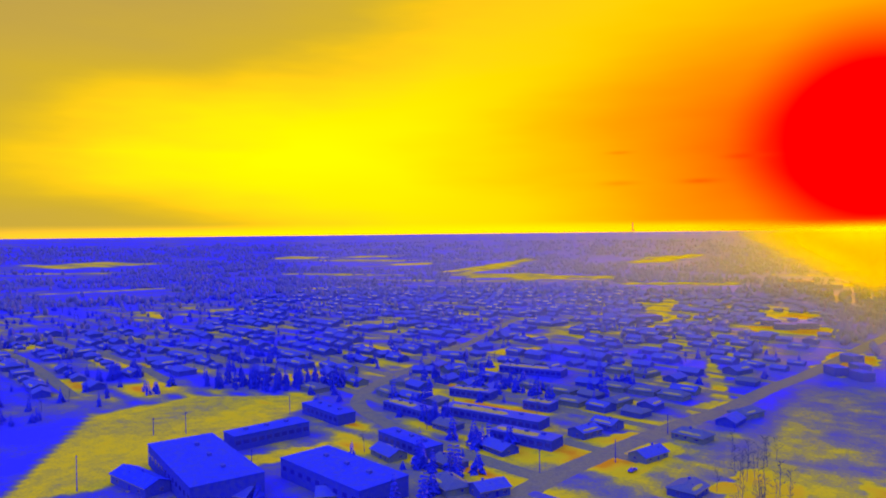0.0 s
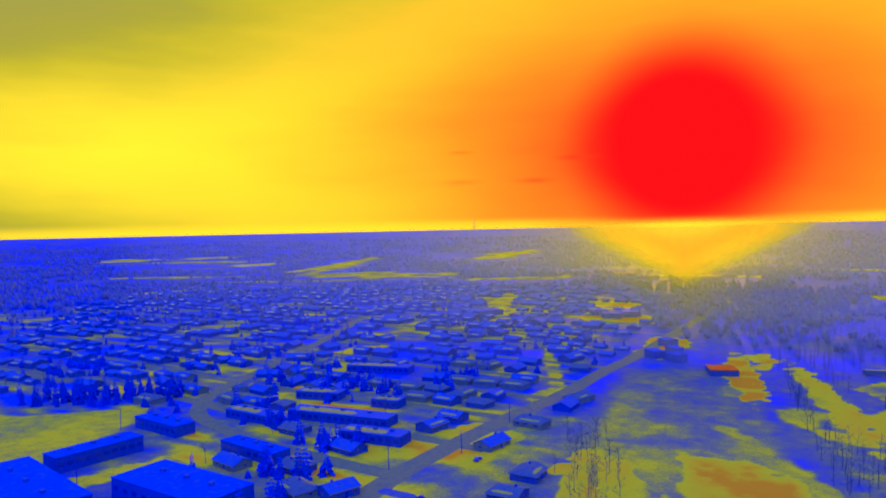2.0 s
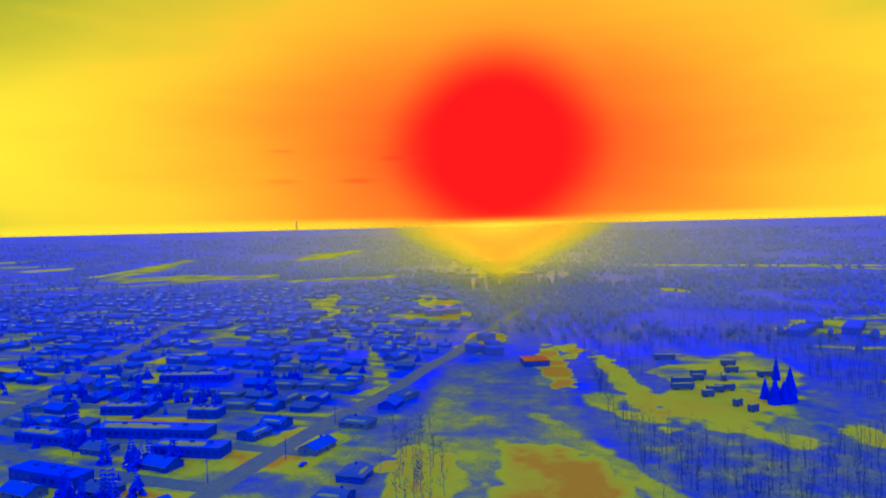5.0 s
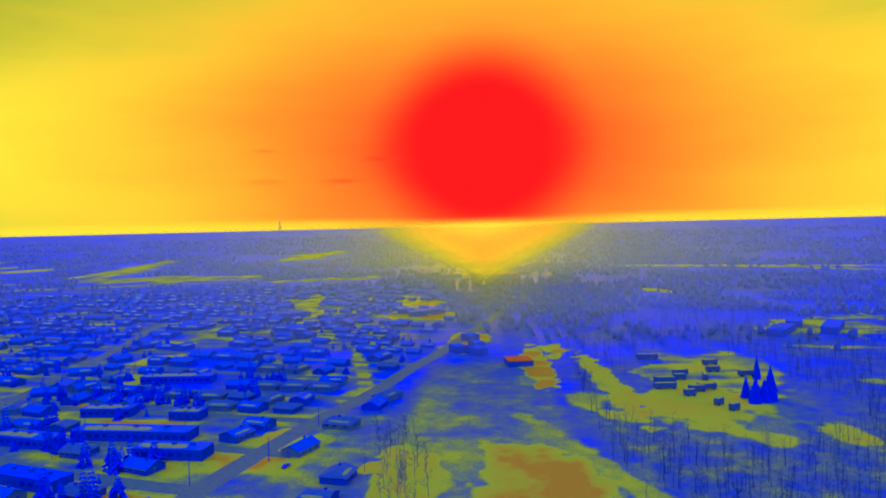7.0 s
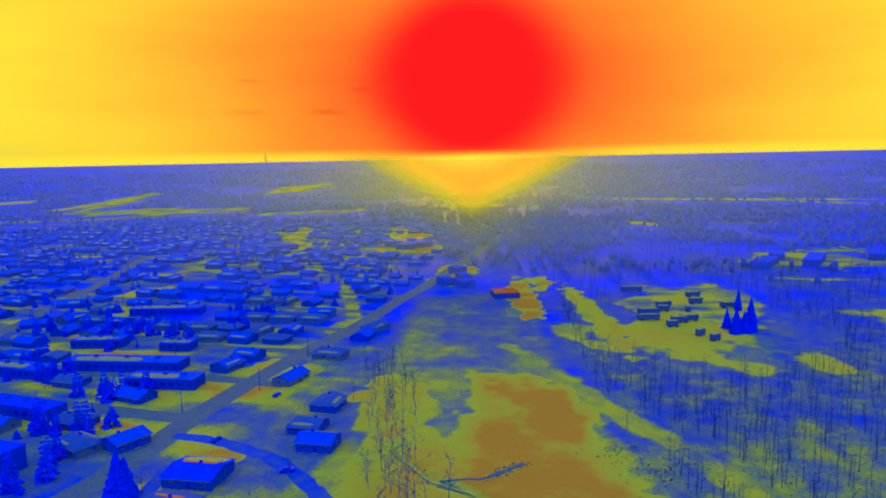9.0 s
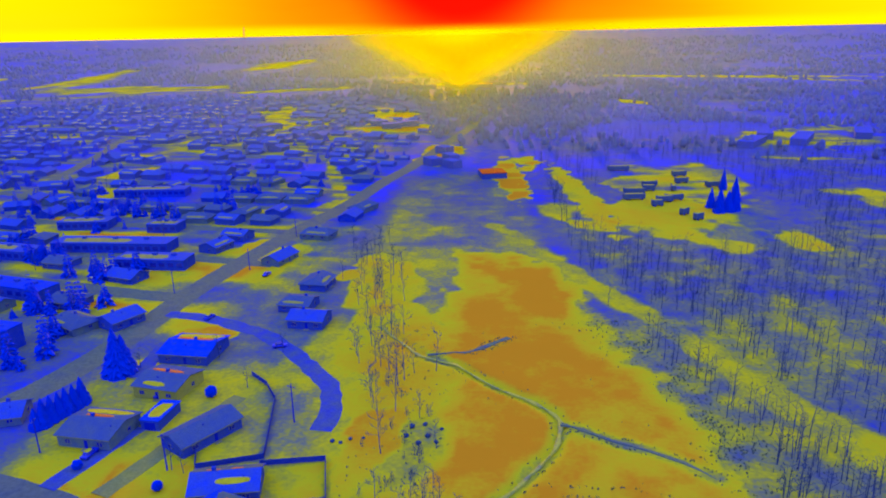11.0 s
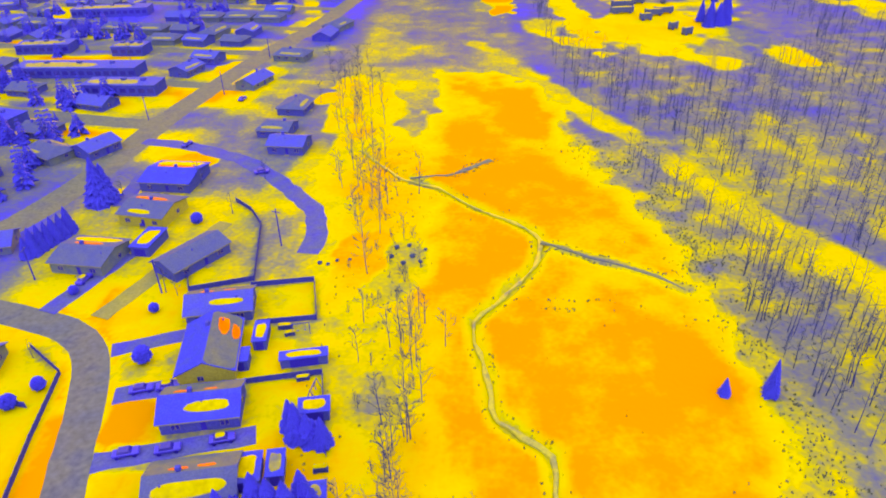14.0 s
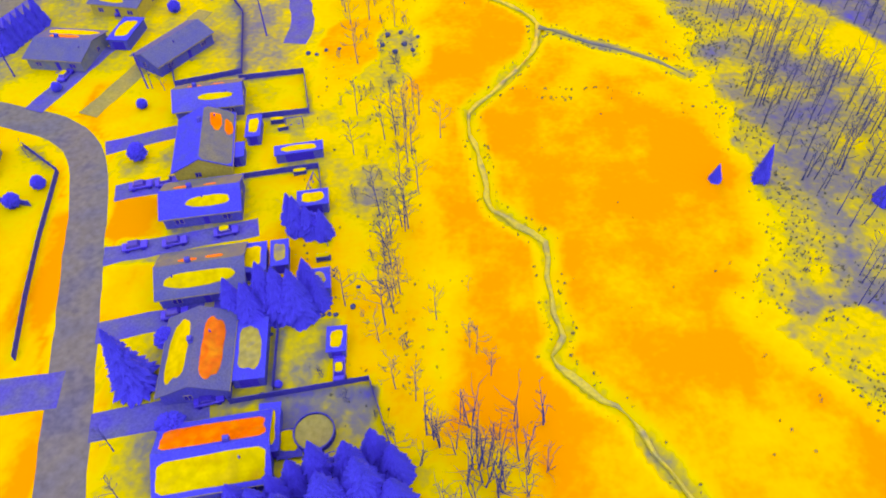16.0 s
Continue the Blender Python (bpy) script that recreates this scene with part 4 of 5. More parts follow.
SAPLING = [bare_meshes(h=9, seed=s, depth=2, start=0.2, spread=0.3, r0=0.11, kids=(1, 2), stems=2) for s in (24, 25, 26, 27)]
POLES_T = [bare_meshes(h=12, seed=s, depth=2, start=0.6, spread=0.35, r0=0.11, kids=(1, 3)) for s in (31, 32, 33, 34)]
SHRUB = [bare_meshes(h=5.5, seed=s, depth=3, start=0.0, spread=0.5, r0=0.07, kids=(2, 3), stems=3) for s in (41, 42)]


def bush_meshes(r, seed):
    """A rounded evergreen bush: a short stem and many small boughs all round."""
    rng = random.Random(seed)
    tv, tf, cv, cf = [], [], [], []
    tube(tv, tf, Vector((0, 0, -0.3)), Vector((0, 0, r)), 0.12, 0.06, 6)
    for _ in range(460):
        d = Vector((rng.gauss(0, 1), rng.gauss(0, 1), rng.gauss(0.25, 1))).normalized()
        s = d.orthogonal().normalized()
        s = s * math.cos(rng.uniform(0, 6.28)) + d.cross(s) * math.sin(rng.uniform(0, 6.28))
        l = r * rng.uniform(0.8, 1.15)
        c = Vector((0, 0, r * 0.95))
        tip, mid, w = c + d * l * 0.95, c + d * l * 0.78, r * 0.17
        n = d.cross(s).normalized() * w
        k = len(cv)
        cv += [c + d * l * 0.3, mid + s * w, tip, mid - s * w, mid + n, mid - n]
        cf += [(k, k + 4, k + 1), (k + 1, k + 4, k + 2), (k + 2, k + 4, k + 3), (k + 3, k + 4, k), (k, k + 1, k + 5), (k + 1, k + 2, k + 5), (k + 2, k + 3, k + 5), (k + 3, k, k + 5)]
    return data_mesh("stem", tv, tf, M_BARK), data_mesh("crown", cv, cf, M_SPRUCE)


BUSHES = [bush_meshes(1.6, 51), bush_meshes(1.3, 52)]
L_SPR, L_BARE, L_POLE = "dark dense spruce with drooping boughs", "leafless grey tree with fine twigs", "tall thin leafless trunk in the woods"

for x, y, s, k in [(-48.5, 53.5, 1.05, 0), (-33, 64.5, 0.85, 1), (-36, 66, 0.8, 1), (-24.5, 69.5, 0.8, 1), (-30, 86.5, 0.6, 1), (-15, 38.5, 0.95, 1), (-19, 38, 0.9, 0), (-12, 41, 0.8, 1), (-22, 37, 0.8, 1), (-29, 34, 0.8, 1), (-26, 66, 0.95, 1), (-31, 67.5, 0.95, 1), (-28.5, 66.5, 0.95, 1), (-33.5, 67, 0.6, 1), (-23, 68, 0.6, 1), (-28.5, 84.5, 0.7, 1), (-26.5, 83.5, 0.6, 1), (-24, 83, 0.55, 1), (-13, 35, 1.2, 1), (-17, 33, 1.25, 1), (-9, 34, 0.9, 1), (-22, 31, 1.15, 1), (-9.5, 39, 0.75, 1), (-26, 33, 0.9, 1), (-24, 35, 0.8, 1),
                   (47, 94.5, 0.33, 1), (55, 94, 0.58, 2), (75, 88, 0.6, 1), (-101, 172, 1.2, 1), (-99.6, 173.4, 1.0, 1), *((-107.2 + 0.36 * i + 0.9 * (i % 2), 143.8 + 1.1 * i, 0.5 + 0.03 * (i * 7 % 5), 1) for i in range(13)),
                   (126, 350, 0.95, 1), (121, 348, 0.9, 1), (130, 352, 0.9, 1), (124, 356, 0.95, 1), (120, 358, 0.8, 0), (133, 360, 0.8, 1), (137, 372, 1.0, 0), (140, 400, 0.9, 2)]:
    plant("spruce", L_SPR, SPRUCES[k], x, y, s, 37 * x, "spruces in gardens and fields")

for x, y, s in [(-63, 104.5, 1.5), (-40.8, 45.5, 1.4), (-45.5, 60.5, 1.2), (-67, 121, 0.9), (-26.5, 84, 1.7), (-83, 92, 1.0), (-80, 97, 1.1), (-37.5, 52, 0.8), (-32, 58, 0.7), (-47.5, 69.5, 0.8), (-52, 86.5, 0.7), (-27.3, 52.8, 0.5), (-88, 128, 0.9), (-70, 160, 1.0), (-96, 140, 0.9)]:
    plant("round_bush", "rounded dark evergreen bush beside a house", BUSHES[int(10 * s) % 2], x, y, s, 41 * x, "round bushes", "bush")

for x, y, s, k in [(-49, 43, 0.75, 0), (-46, 36, 0.7, 1), (-8, 116, 0.85, 0), (-76, 183, 0.8, 1), (-96.5, 176, 0.75, 2), (-62, 165, 0.7, 0), (-67, 128, 0.75, 2), (-64, 127, 0.6, 1), (-58, 186, 0.7, 1), (-86, 106, 0.5, 0)]:
    plant("bare_tree", "spreading leafless garden tree with forked limbs", BROAD[k], x, y, s, 53 * x, "leafless trees")

for i in range(40):
    t = i / 39
    plant("spruce", "dark spruce in the dense row behind the playing field", SPRUCE_SMALL[i % 2], -345 + 72 * t + random.Random(i).uniform(-3, 3), 263 + 36 * t + random.Random(i + 50).uniform(0, 26), random.Random(i + 90).uniform(0.8, 1.25), 40 * i, "row of spruces by the field")

rng = random.Random(5)
# the thicket between the gardens and the meadow
for i in range(34):
    y = rng.uniform(36, 250)
    x = np.interp(y, [36, 110, 180, 250], [-9, -12, -24, -36]) + rng.gauss(0, 4)
    plant("bare_tree", L_BARE, rng.choice(BARE), x, y, rng.uniform(0.6, 1.0), rng.uniform(0, 360), "leafless trees")
for i in range(46):
    y = rng.uniform(150, 300)
    x = np.interp(y, [150, 200, 250, 300], [-28, -34, -42, -46]) + rng.gauss(0, 5)
    plant("bare_tree", L_BARE, rng.choice(BARE), x, y, rng.uniform(0.6, 0.95), rng.uniform(0, 360), "leafless trees")
# tall saplings at the near end of the meadow
for i in range(30):
    x, y = rng.gauss(3, 4.8), rng.uniform(33, 47)
    plant("bare_tree", L_BARE, rng.choice(SAPLING), x, y, rng.uniform(0.7, 1.35), rng.uniform(0, 360), "leafless trees")
for x, y, s in [(1, 59, 0.55), (2, 58, 0.6), (4, 54, 0.6), (1, 70, 0.3), (-10, 52, 0.7), (-7, 50, 0.7), (70, 60, 0.5), (66, 58, 0.4)]:
    plant("bare_tree", L_BARE, BARE[int(s * 100) % 3], x, y, s, 71 * x, "leafless trees")
for i in range(16):
    plant("bare_tree", L_BARE, BARE[i % 3], rng.gauss(-11, 2.2), rng.gauss(84, 12), rng.uniform(0.7, 1.05), rng.uniform(0, 360), "leafless trees")
# shrubs
for i in range(40):
    y = rng.uniform(30, 200)
    x = np.interp(y, [36, 110, 180, 250], [-13, -16, -26, -36]) + rng.gauss(0, 4)
    plant("shrub", "low leafless shrub in the snow", rng.choice(SHRUB), x, y, rng.uniform(0.3, 0.8), rng.uniform(0, 360), "shrubs", "shrub")
for i in range(40):
    x, y = rng.uniform(44, 75), rng.uniform(36, 75)
    plant("shrub", "low leafless shrub in the snow", rng.choice(SHRUB), x, y, rng.uniform(0.12, 0.3), rng.uniform(0, 360), "shrubs", "shrub")


OPEN_FAST = [(cx, cy, a, b, math.cos(radians(t)), math.sin(radians(t)), 1.16 * max(a, b) ** 2) for cx, cy, a, b, t, _ in OPEN]


def in_open(x, y):
    for cx, cy, a, b, k, q, reach in OPEN_FAST:
        dx, dy = x - cx, y - cy
        if dx * dx + dy * dy < reach and ((dx * k + dy * q) / a) ** 2 + ((dy * k - dx * q) / b) ** 2 < 1.15:
            return True
    return False


def wood_ok(x, y):
    """True in the woods to the right of the meadow."""
    if meadow_depth(np.array(x), np.array(y)) > -4 or y < 60 or line_distance(np.array(x), np.array(y), TRAIL) < 6:
        return False
    if ((x - 105) / 60) ** 2 + ((y - 350) / 68) ** 2 < 1 or ((x - 118) / 46) ** 2 + ((y - 435) / 55) ** 2 < 1:
        return False
    if y > 280 and in_open(x, y):
        return False
    return x > 40 or y > 275 + 60 * float(fbm(np.array(x), np.array(y), 25, 52))


n = 0
while n < 100:
    x, y = rng.uniform(44, 130), rng.uniform(62, 200)
    if wood_ok(x, y) and x < 40 + 0.75 * y:
        plant("bare_tree", L_POLE, rng.choice(POLES_T), x, y, rng.uniform(0.75, 1.15), rng.uniform(0, 360), "trunks in the woods")
        n += 1


def scatter(name, label, category, sources, places, mats):
    """Many small trees joined in one mesh of kind stuff."""
    allv, allf, slots, k = [], [], [], 0
    arrays = [(np.array([tuple(v) for v in s[0]]), s[1], s[2] if len(s) > 2 else [0] * len(s[1])) for s in sources]
    for x, y, z, s, a, q in places:
        v, fs, sl = arrays[q]
        slots += sl
        c, d = math.cos(a) * s, math.sin(a) * s
        allv.append(np.stack([x + v[:, 0] * c - v[:, 1] * d, y + v[:, 0] * d + v[:, 1] * c, z + v[:, 2] * s], 1))
        allf += [tuple(i + k for i in f) for f in fs]
        k += len(v)
    me = bpy.data.meshes.new(name)
    me.from_pydata(np.concatenate(allv).tolist(), [], allf)
    for mt in mats:
        me.materials.append(mt)
    me.polygons.foreach_set("material_index", slots)
    return tagged(new(name, me), label, category, kind="stuff")


def light_bare(seed, h=11):
    tv, tf, bv, bf = bare_lists(h=h, seed=seed, depth=2, start=0.45, spread=0.45, r0=0.13, kids=(2, 3))
    k = len(tv)
    return tv + bv, tf + [tuple(i + k for i in f) for f in bf]


rng = random.Random(8)
places = []
while len(places) < 3300:
    y = rng.uniform(90, 680)
    x = rng.uniform(40, 70 + 0.75 * y)
    if wood_ok(x, y) and rng.random() < 0.35 + 0.9 * float(fbm(np.array(x), np.array(y), 40, 51)):
        places.append((x, y, 0, rng.uniform(0.6, 1.1), rng.uniform(0, 6.28), rng.randrange(4)))
scatter("bare_woods", "grey leafless woods beside the meadow", "woods", [light_bare(s) for s in (61, 62, 63, 64)], places, [M_TWIG])


def spike(seed, h=7.5, r=2.9, n=6):
    """A far tree: an uneven rounded crown of ragged tiers."""
    g = random.Random(seed)
    v, f = [], []
    rings = ((0.05, 0.55), (0.35, 1.0), (0.7, 0.7)) if seed % 3 else ((0.05, 0.9), (0.4, 0.65), (0.75, 0.3))
    for lev, (zz, q) in enumerate(rings):
        for i in range(n):
            t = 2 * math.pi * (i + g.uniform(-0.4, 0.4)) / n
            w = r * q * g.uniform(0.6, 1.25)
            v.append((w * math.cos(t), w * math.sin(t), h * zz + g.uniform(-0.6, 0.8)))
        if lev:
            k = lev * n
            for i in range(n):
                j = (i + 1) % n
                f += [(k - n + i, k - n + j, k + i), (k - n + j, k + j, k + i)]
    k = len(v)
    v.append((0, 0, h * g.uniform(0.95, 1.1)))
    f += [(k - n + i, k - n + (i + 1) % n, k) for i in range(n)]
    return v, f


ROADS = [(AVENUE, 9), (CROSS, 8), (STREET, 7)]


def on_road(x, y, extra=0.0):
    return any(line_distance(np.array(x), np.array(y), pts) < w + extra for pts, w in ROADS)


places = []
while len(places) < 17000:
    r = 380 + 2900 * rng.random() ** 1.6
    a = radians(rng.uniform(-68, 40))
    x, y = r * math.sin(a), r * math.cos(a)
    town = r < 1000 and a < radians(-5)
    dens = float(fbm(np.array(x), np.array(y), 160, 71))
    if rng.random() > (0.16 if town else 1.0) or dens < (0.5 if town else 0.4) or in_open(x, y) or (r > 600 and (in_open(1.05 * x, 1.05 * y) or in_open(1.1 * x, 1.1 * y))) or (r < 700 and on_road(x, y)) or rng.random() > (r - 520) / 220:
        continue
    if r < 490 and -70 < x < 60:
        continue
    places.append((x, y, float(height(np.array(x), np.array(y))), rng.uniform(0.45, 1.05) * (1 + r / 5000), rng.uniform(0, 6.28), rng.randrange(5)))
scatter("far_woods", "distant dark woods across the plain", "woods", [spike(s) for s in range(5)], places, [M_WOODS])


def glare_curtain(r, half, depth, core, glow, wide):
    """An added curtain that paints sun glare and haze, a wedge below the sun fitted to the camera's view. half, depth:
    degrees from the sun and below the horizon at which its core ends;
    core, glow, wide: how dense the core, the haze round it and the haze along the horizon are."""
    nx, nz = 160, 36
    verts, faces, dens = [], [], []
    spread, bottom, top = 48.0, 1.0, EYE + 0.011 * r
    ground = math.degrees(math.atan2(EYE - bottom, r))
    for j in range(nz + 1):
        z = bottom + (top - bottom) * j / nz
        e = math.degrees(math.atan2(EYE - z, r))
        for i in range(nx + 1):
            s = 2 * i / nx - 1
            off = spread * s * abs(s)
            a = SUN_AZ + radians(off)
            verts.append((r * math.sin(a), r * math.cos(a), z))
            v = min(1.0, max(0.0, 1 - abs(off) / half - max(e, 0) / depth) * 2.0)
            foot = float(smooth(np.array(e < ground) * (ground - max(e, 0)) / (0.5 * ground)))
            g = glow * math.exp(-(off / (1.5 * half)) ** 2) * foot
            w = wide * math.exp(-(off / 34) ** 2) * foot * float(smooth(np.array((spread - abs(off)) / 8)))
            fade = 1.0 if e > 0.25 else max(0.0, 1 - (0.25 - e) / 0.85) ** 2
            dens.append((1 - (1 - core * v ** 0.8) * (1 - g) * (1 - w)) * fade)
    for j in range(nz):
        for i in range(nx):
            k = j * (nx + 1) + i
            f = (k, k + 1, k + nx + 2, k + nx + 1)
            if max(dens[v] for v in f) > 0.01:
                faces.append(f)
    me = data_mesh("mist", verts, faces, M_GLARE)
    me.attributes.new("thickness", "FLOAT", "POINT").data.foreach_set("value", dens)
    return tagged(new("mist", me), "added curtain painting sun glare and haze over the far plain", "mist", kind="stuff")


# three added curtains build up the glare wedge as the camera sees it
glare_curtain(1000, 9.8, 5.05, 1.0, 0.15, 0.13)
glare_curtain(590, 9.6, 8.2, 0.18, 0.13, 0.09)
glare_curtain(395, 12.0, 12.2, 0.1, 0.1, 0.06)


WEEDY = [(8, 123), (20, 122), (32, 121), (46, 116)]


def weeds():
    """Dead weed clumps along the meadow's edges and the streams."""
    g = random.Random(77)
    src = []
    for s in range(4):
        v, f = [], []
        q = random.Random(s)
        for _ in range(9):
            a = q.uniform(0, 6.28)
            p = Vector((q.uniform(-0.25, 0.25), q.uniform(-0.25, 0.25), -0.05))
            tube(v, f, p, p + Vector((math.cos(a) * 0.16, math.sin(a) * 0.16, q.uniform(0.3, 0.9))), 0.1, 0.04, 3)
        src.append((v, f))
    spots = []
    while len(spots) < 3400:
        x, y = g.uniform(-30, 85), g.uniform(30, 210)
        xa, ya = np.array(x), np.array(y)
        d = float(meadow_depth(xa, ya))
        w = float(min(line_distance(xa, ya, CREEK), line_distance(xa, ya, DITCH), line_distance(xa, ya, BUSH_SHADE), line_distance(xa, ya, WEEDY)))
        p = 0.5 * math.exp(-(d / 5) ** 2) + (0.5 if 1.0 < w < 2.4 else 0) + (0.22 if d < 0 and x > 20 and y < 90 else 0) + (0.1 if d < 0 else 0.003) + (0.1 if -16 < d < 2 and x > 10 else 0)
        if x < 0:
            p *= 0.35
        if w > 0.9 and g.random() < p * 5.0 * float(fbm(xa, ya, 7, 81)) ** 3:
            spots.append((x, y, float(height(xa, ya)), g.uniform(0.15, 0.7), g.uniform(0, 6.28), g.randrange(4)))
    scatter("dead_weeds", "clumps of dead weeds sticking out of the snow", "weeds", src, spots, [M_BRUSH])


weeds()


# ---------------------------------------------------------------- the town
rng = random.Random(21)
WAY_A, WAY_C = Vector((0.175, 0.985)), Vector((-0.974, 0.225))
ORIGIN = Vector((-92, 222))
STREETS = []
for k in range(1, 17):
    a = ORIGIN + WAY_A * (47 * k - 4)
    length = (240 if k < 2 else 420) + 46 * k
    pts = [a + WAY_C * (length * i / 6) + WAY_A * (5 * math.sin(1.3 * i + k)) for i in range(7)]
    STREETS.append([(p.x, p.y) for p in pts])
for k in range(-5, 2):
    a = ORIGIN + WAY_C * 290 + WAY_A * (50 * k - 20)
    pts = [a + WAY_C * (70 * i) + WAY_A * (6 * math.sin(1.1 * i + k)) for i in range(5)]
    STREETS.append([(p.x, p.y) for p in pts])
CLEARINGS = [(-88, 690, 44), (-30, 525, 34), (-205, 700, 34), (-100, 800, 44)]
runs = []
for s in STREETS:
    run = []
    for p in catmull(s, 4.0)[::4] + [Vector((*s[-1], 0))]:
        if any(math.hypot(p.x - a, p.y - b) < r for a, b, r in CLEARINGS):
            runs.append(run)
            run = []
        else:
            run.append((p.x, p.y))
    runs.append(run)
for i, s in enumerate(r for r in runs if len(r) > 3):
    ribbon("town_street", s, 7.0, 0.08 + 0.003 * i, M_ROAD, "narrow grey street through the town", "road", ragged=0.2, seed=i)

PROTO_NEAR = []
for i in range(5):
    L, D = rng.uniform(11, 15), rng.uniform(8, 10)
    pt = [[(1, -L * 0.4, L * 0.36, 0.6, 2.0)], [(1, -L * 0.3, L * 0.4, 0.6, 2.1), (-1, -L * 0.35, L * 0.1, 0.5, 1.6)], [], [(-1, -L * 0.38, L * 0.3, 0.7, 2.2)], [(1, -L * 0.1, L * 0.42, 0.7, 2.0)]][i]
    PROTO_NEAR.append(dict(L=L, D=D, h=rng.choice((2.4, 2.6, 3.0)), rise=rng.uniform(1.5, 2.1), hip=((0, 0), (3, 3), (0, 0), (3, 0), (0, 0))[i],
                           roof=(M_ROOF3, M_ROOF2)[i % 2], snow=M_THIN, wall=(M_WALL, M_WALL2, M_BRICK)[i % 3], patches=pt))
LABELS = ["dark-roofed house with a thawing snow patch", "grey-roofed house with snow on both slopes", "brick house with a dark roof and snow patch"]
first = {}
spots, town, rows_far, FAR_TOWN = [], [], [], 470
# long low blocks between the street and the avenue: x, y, length, depth, height, turn
BLOCKS = [(-162, 291, 54, 11, 4.2, -3), (-133, 267, 30, 10, 4.2, -4), (-194, 400, 42, 11, 4.2, 3), (-195, 328, 25, 10, 4, 2), (-152, 322, 15, 10, 4, -4), (-205, 282, 30, 10, 4, -14)]
for x, y, L, *_ in BLOCKS:
    spots += [(x + u, y) for u in np.arange(-L / 2, L / 2 + 1, 7)]


def school(x, y):
    return (-352 < x < -188 and 100 < y < 272) or (-198 < x < -136 and 165 < y < 212) or (-194 < x < -148 and 224 < y < 246)


def free(x, y, gap):
    return all((x - a) ** 2 + (y - b) ** 2 > gap * gap for a, b in spots)


def settle(x, y, turn, near):
    i = rng.randrange(5)
    spots.append((x, y))
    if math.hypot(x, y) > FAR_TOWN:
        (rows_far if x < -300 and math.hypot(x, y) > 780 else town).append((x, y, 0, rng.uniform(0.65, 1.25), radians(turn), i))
        return
    key = (i, near)
    m = pose(x, y, 0, 0, 0, turn)
    if key not in first:
        p = PROTO_NEAR[i]
        first[key] = house(LABELS[i % 3], detail=2 if near else 0, m=m, seed=100 + i, **p)
    else:
        copy_thing(first[key], m)


for s in STREETS + [CROSS, AVENUE[4:9]]:
    line = catmull(s, 1.0)
    run = 0.0
    for a, b in zip(line, line[1:]):
        run += (b - a).length
        if run < 17.5:
            continue
        run = rng.uniform(-1.5, 1.5)
        d = (b - a).normalized()
        side = Vector((-d.y, d.x, 0))
        for sg in (-1, 1):
            off = rng.uniform(11, 15.5)
            p = a + side * sg * off
            r = math.hypot(p.x, p.y)
            if rng.random() < (0.34 if r > 400 else 0.22) or school(p.x, p.y) or in_open(p.x, p.y) or on_road(p.x, p.y, 4) or r > 1130 or len(spots) > 900:
                continue
            if p.y < 210 and p.x > -330 or not free(p.x, p.y, 14) or p.x > -50:
                continue
            settle(p.x, p.y, math.degrees(math.atan2(d.y, d.x)) + rng.choice((0, 0, 90, 0)) + rng.uniform(-9, 9), r < 330)
# houses between the bend and the avenue, and across the street
for x, y, a in [(-120, 148, 15), (-142, 160, 35), (-132, 205, -30), (-150, 215, -25), (-172, 222, -20), (-118, 208, 60), (-160, 178, 40), (-190, 160, 15), (-175, 190, 20), (-92, 63, 10), (-94, 86, 8), (-98, 102, 12), (-112, 70, 10), (-62, 222, -10), (-60, 243, 80), (-55, 208, -8)]:
    if free(x, y, 13):
        settle(x, y, a, True)

# the houses further off
sources = []
for p in PROTO_NEAR:
    v, f, s = [], [], []
    for k, me in enumerate((wall_mesh(p["L"], p["D"], p["h"], p["rise"], p["hip"], M_WALL), roof_mesh(p["L"], p["D"], p["h"], p["rise"], 0.5, p["hip"], M_ROOF))):
        f += [tuple(i + len(v) for i in q.vertices) for q in me.polygons]
        s += [k] * len(me.polygons)
        v += [tuple(q.co) for q in me.vertices]
    for side, u0, u1, v0, v1 in p["patches"]:
        me, m = patch_mesh(u0, u1, v0, v1, 5), slope_pose(p["D"], p["h"], p["rise"], side)
        f += [tuple(i + len(v) for i in q.vertices) for q in me.polygons]
        s += [2] * len(me.polygons)
        v += [tuple(m @ q.co) for q in me.vertices]
    sources.append((v, f, s))
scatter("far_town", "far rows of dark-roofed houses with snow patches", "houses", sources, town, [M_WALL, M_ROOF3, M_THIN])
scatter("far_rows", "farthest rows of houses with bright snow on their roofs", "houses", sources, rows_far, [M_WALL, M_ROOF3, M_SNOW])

# dense dark garden trees, joined where they cannot be told apart
def light_spruce(seed, h, r):
    a, c = spruce_meshes(h, r, 10, 6, seed)
    return [tuple(v.co) for v in c.vertices], [tuple(p.vertices) for p in c.polygons]


places = []
for cx, cy, rad, k in [(-228, 393, 24, 26), (-161, 245, 12, 12), (-131, 374, 24, 22), (-142, 222, 20, 22), (-128, 180, 14, 12), (-190, 349, 26, 26), (-242, 363, 30, 30), (-145, 258, 10, 10), (-213, 299, 20, 20), (-182, 276, 12, 12), (-300, 420, 40, 34), (-390, 330, 45, 40), (-420, 250, 40, 30), (-150, 420, 24, 16), (-330, 560, 50, 30)]:
    for _ in range(k):
        places.append((rng.gauss(cx, rad * 0.5), rng.gauss(cy, rad * 0.5), 0, rng.uniform(0.6, 1.2), rng.uniform(0, 6.28), rng.randrange(4)))
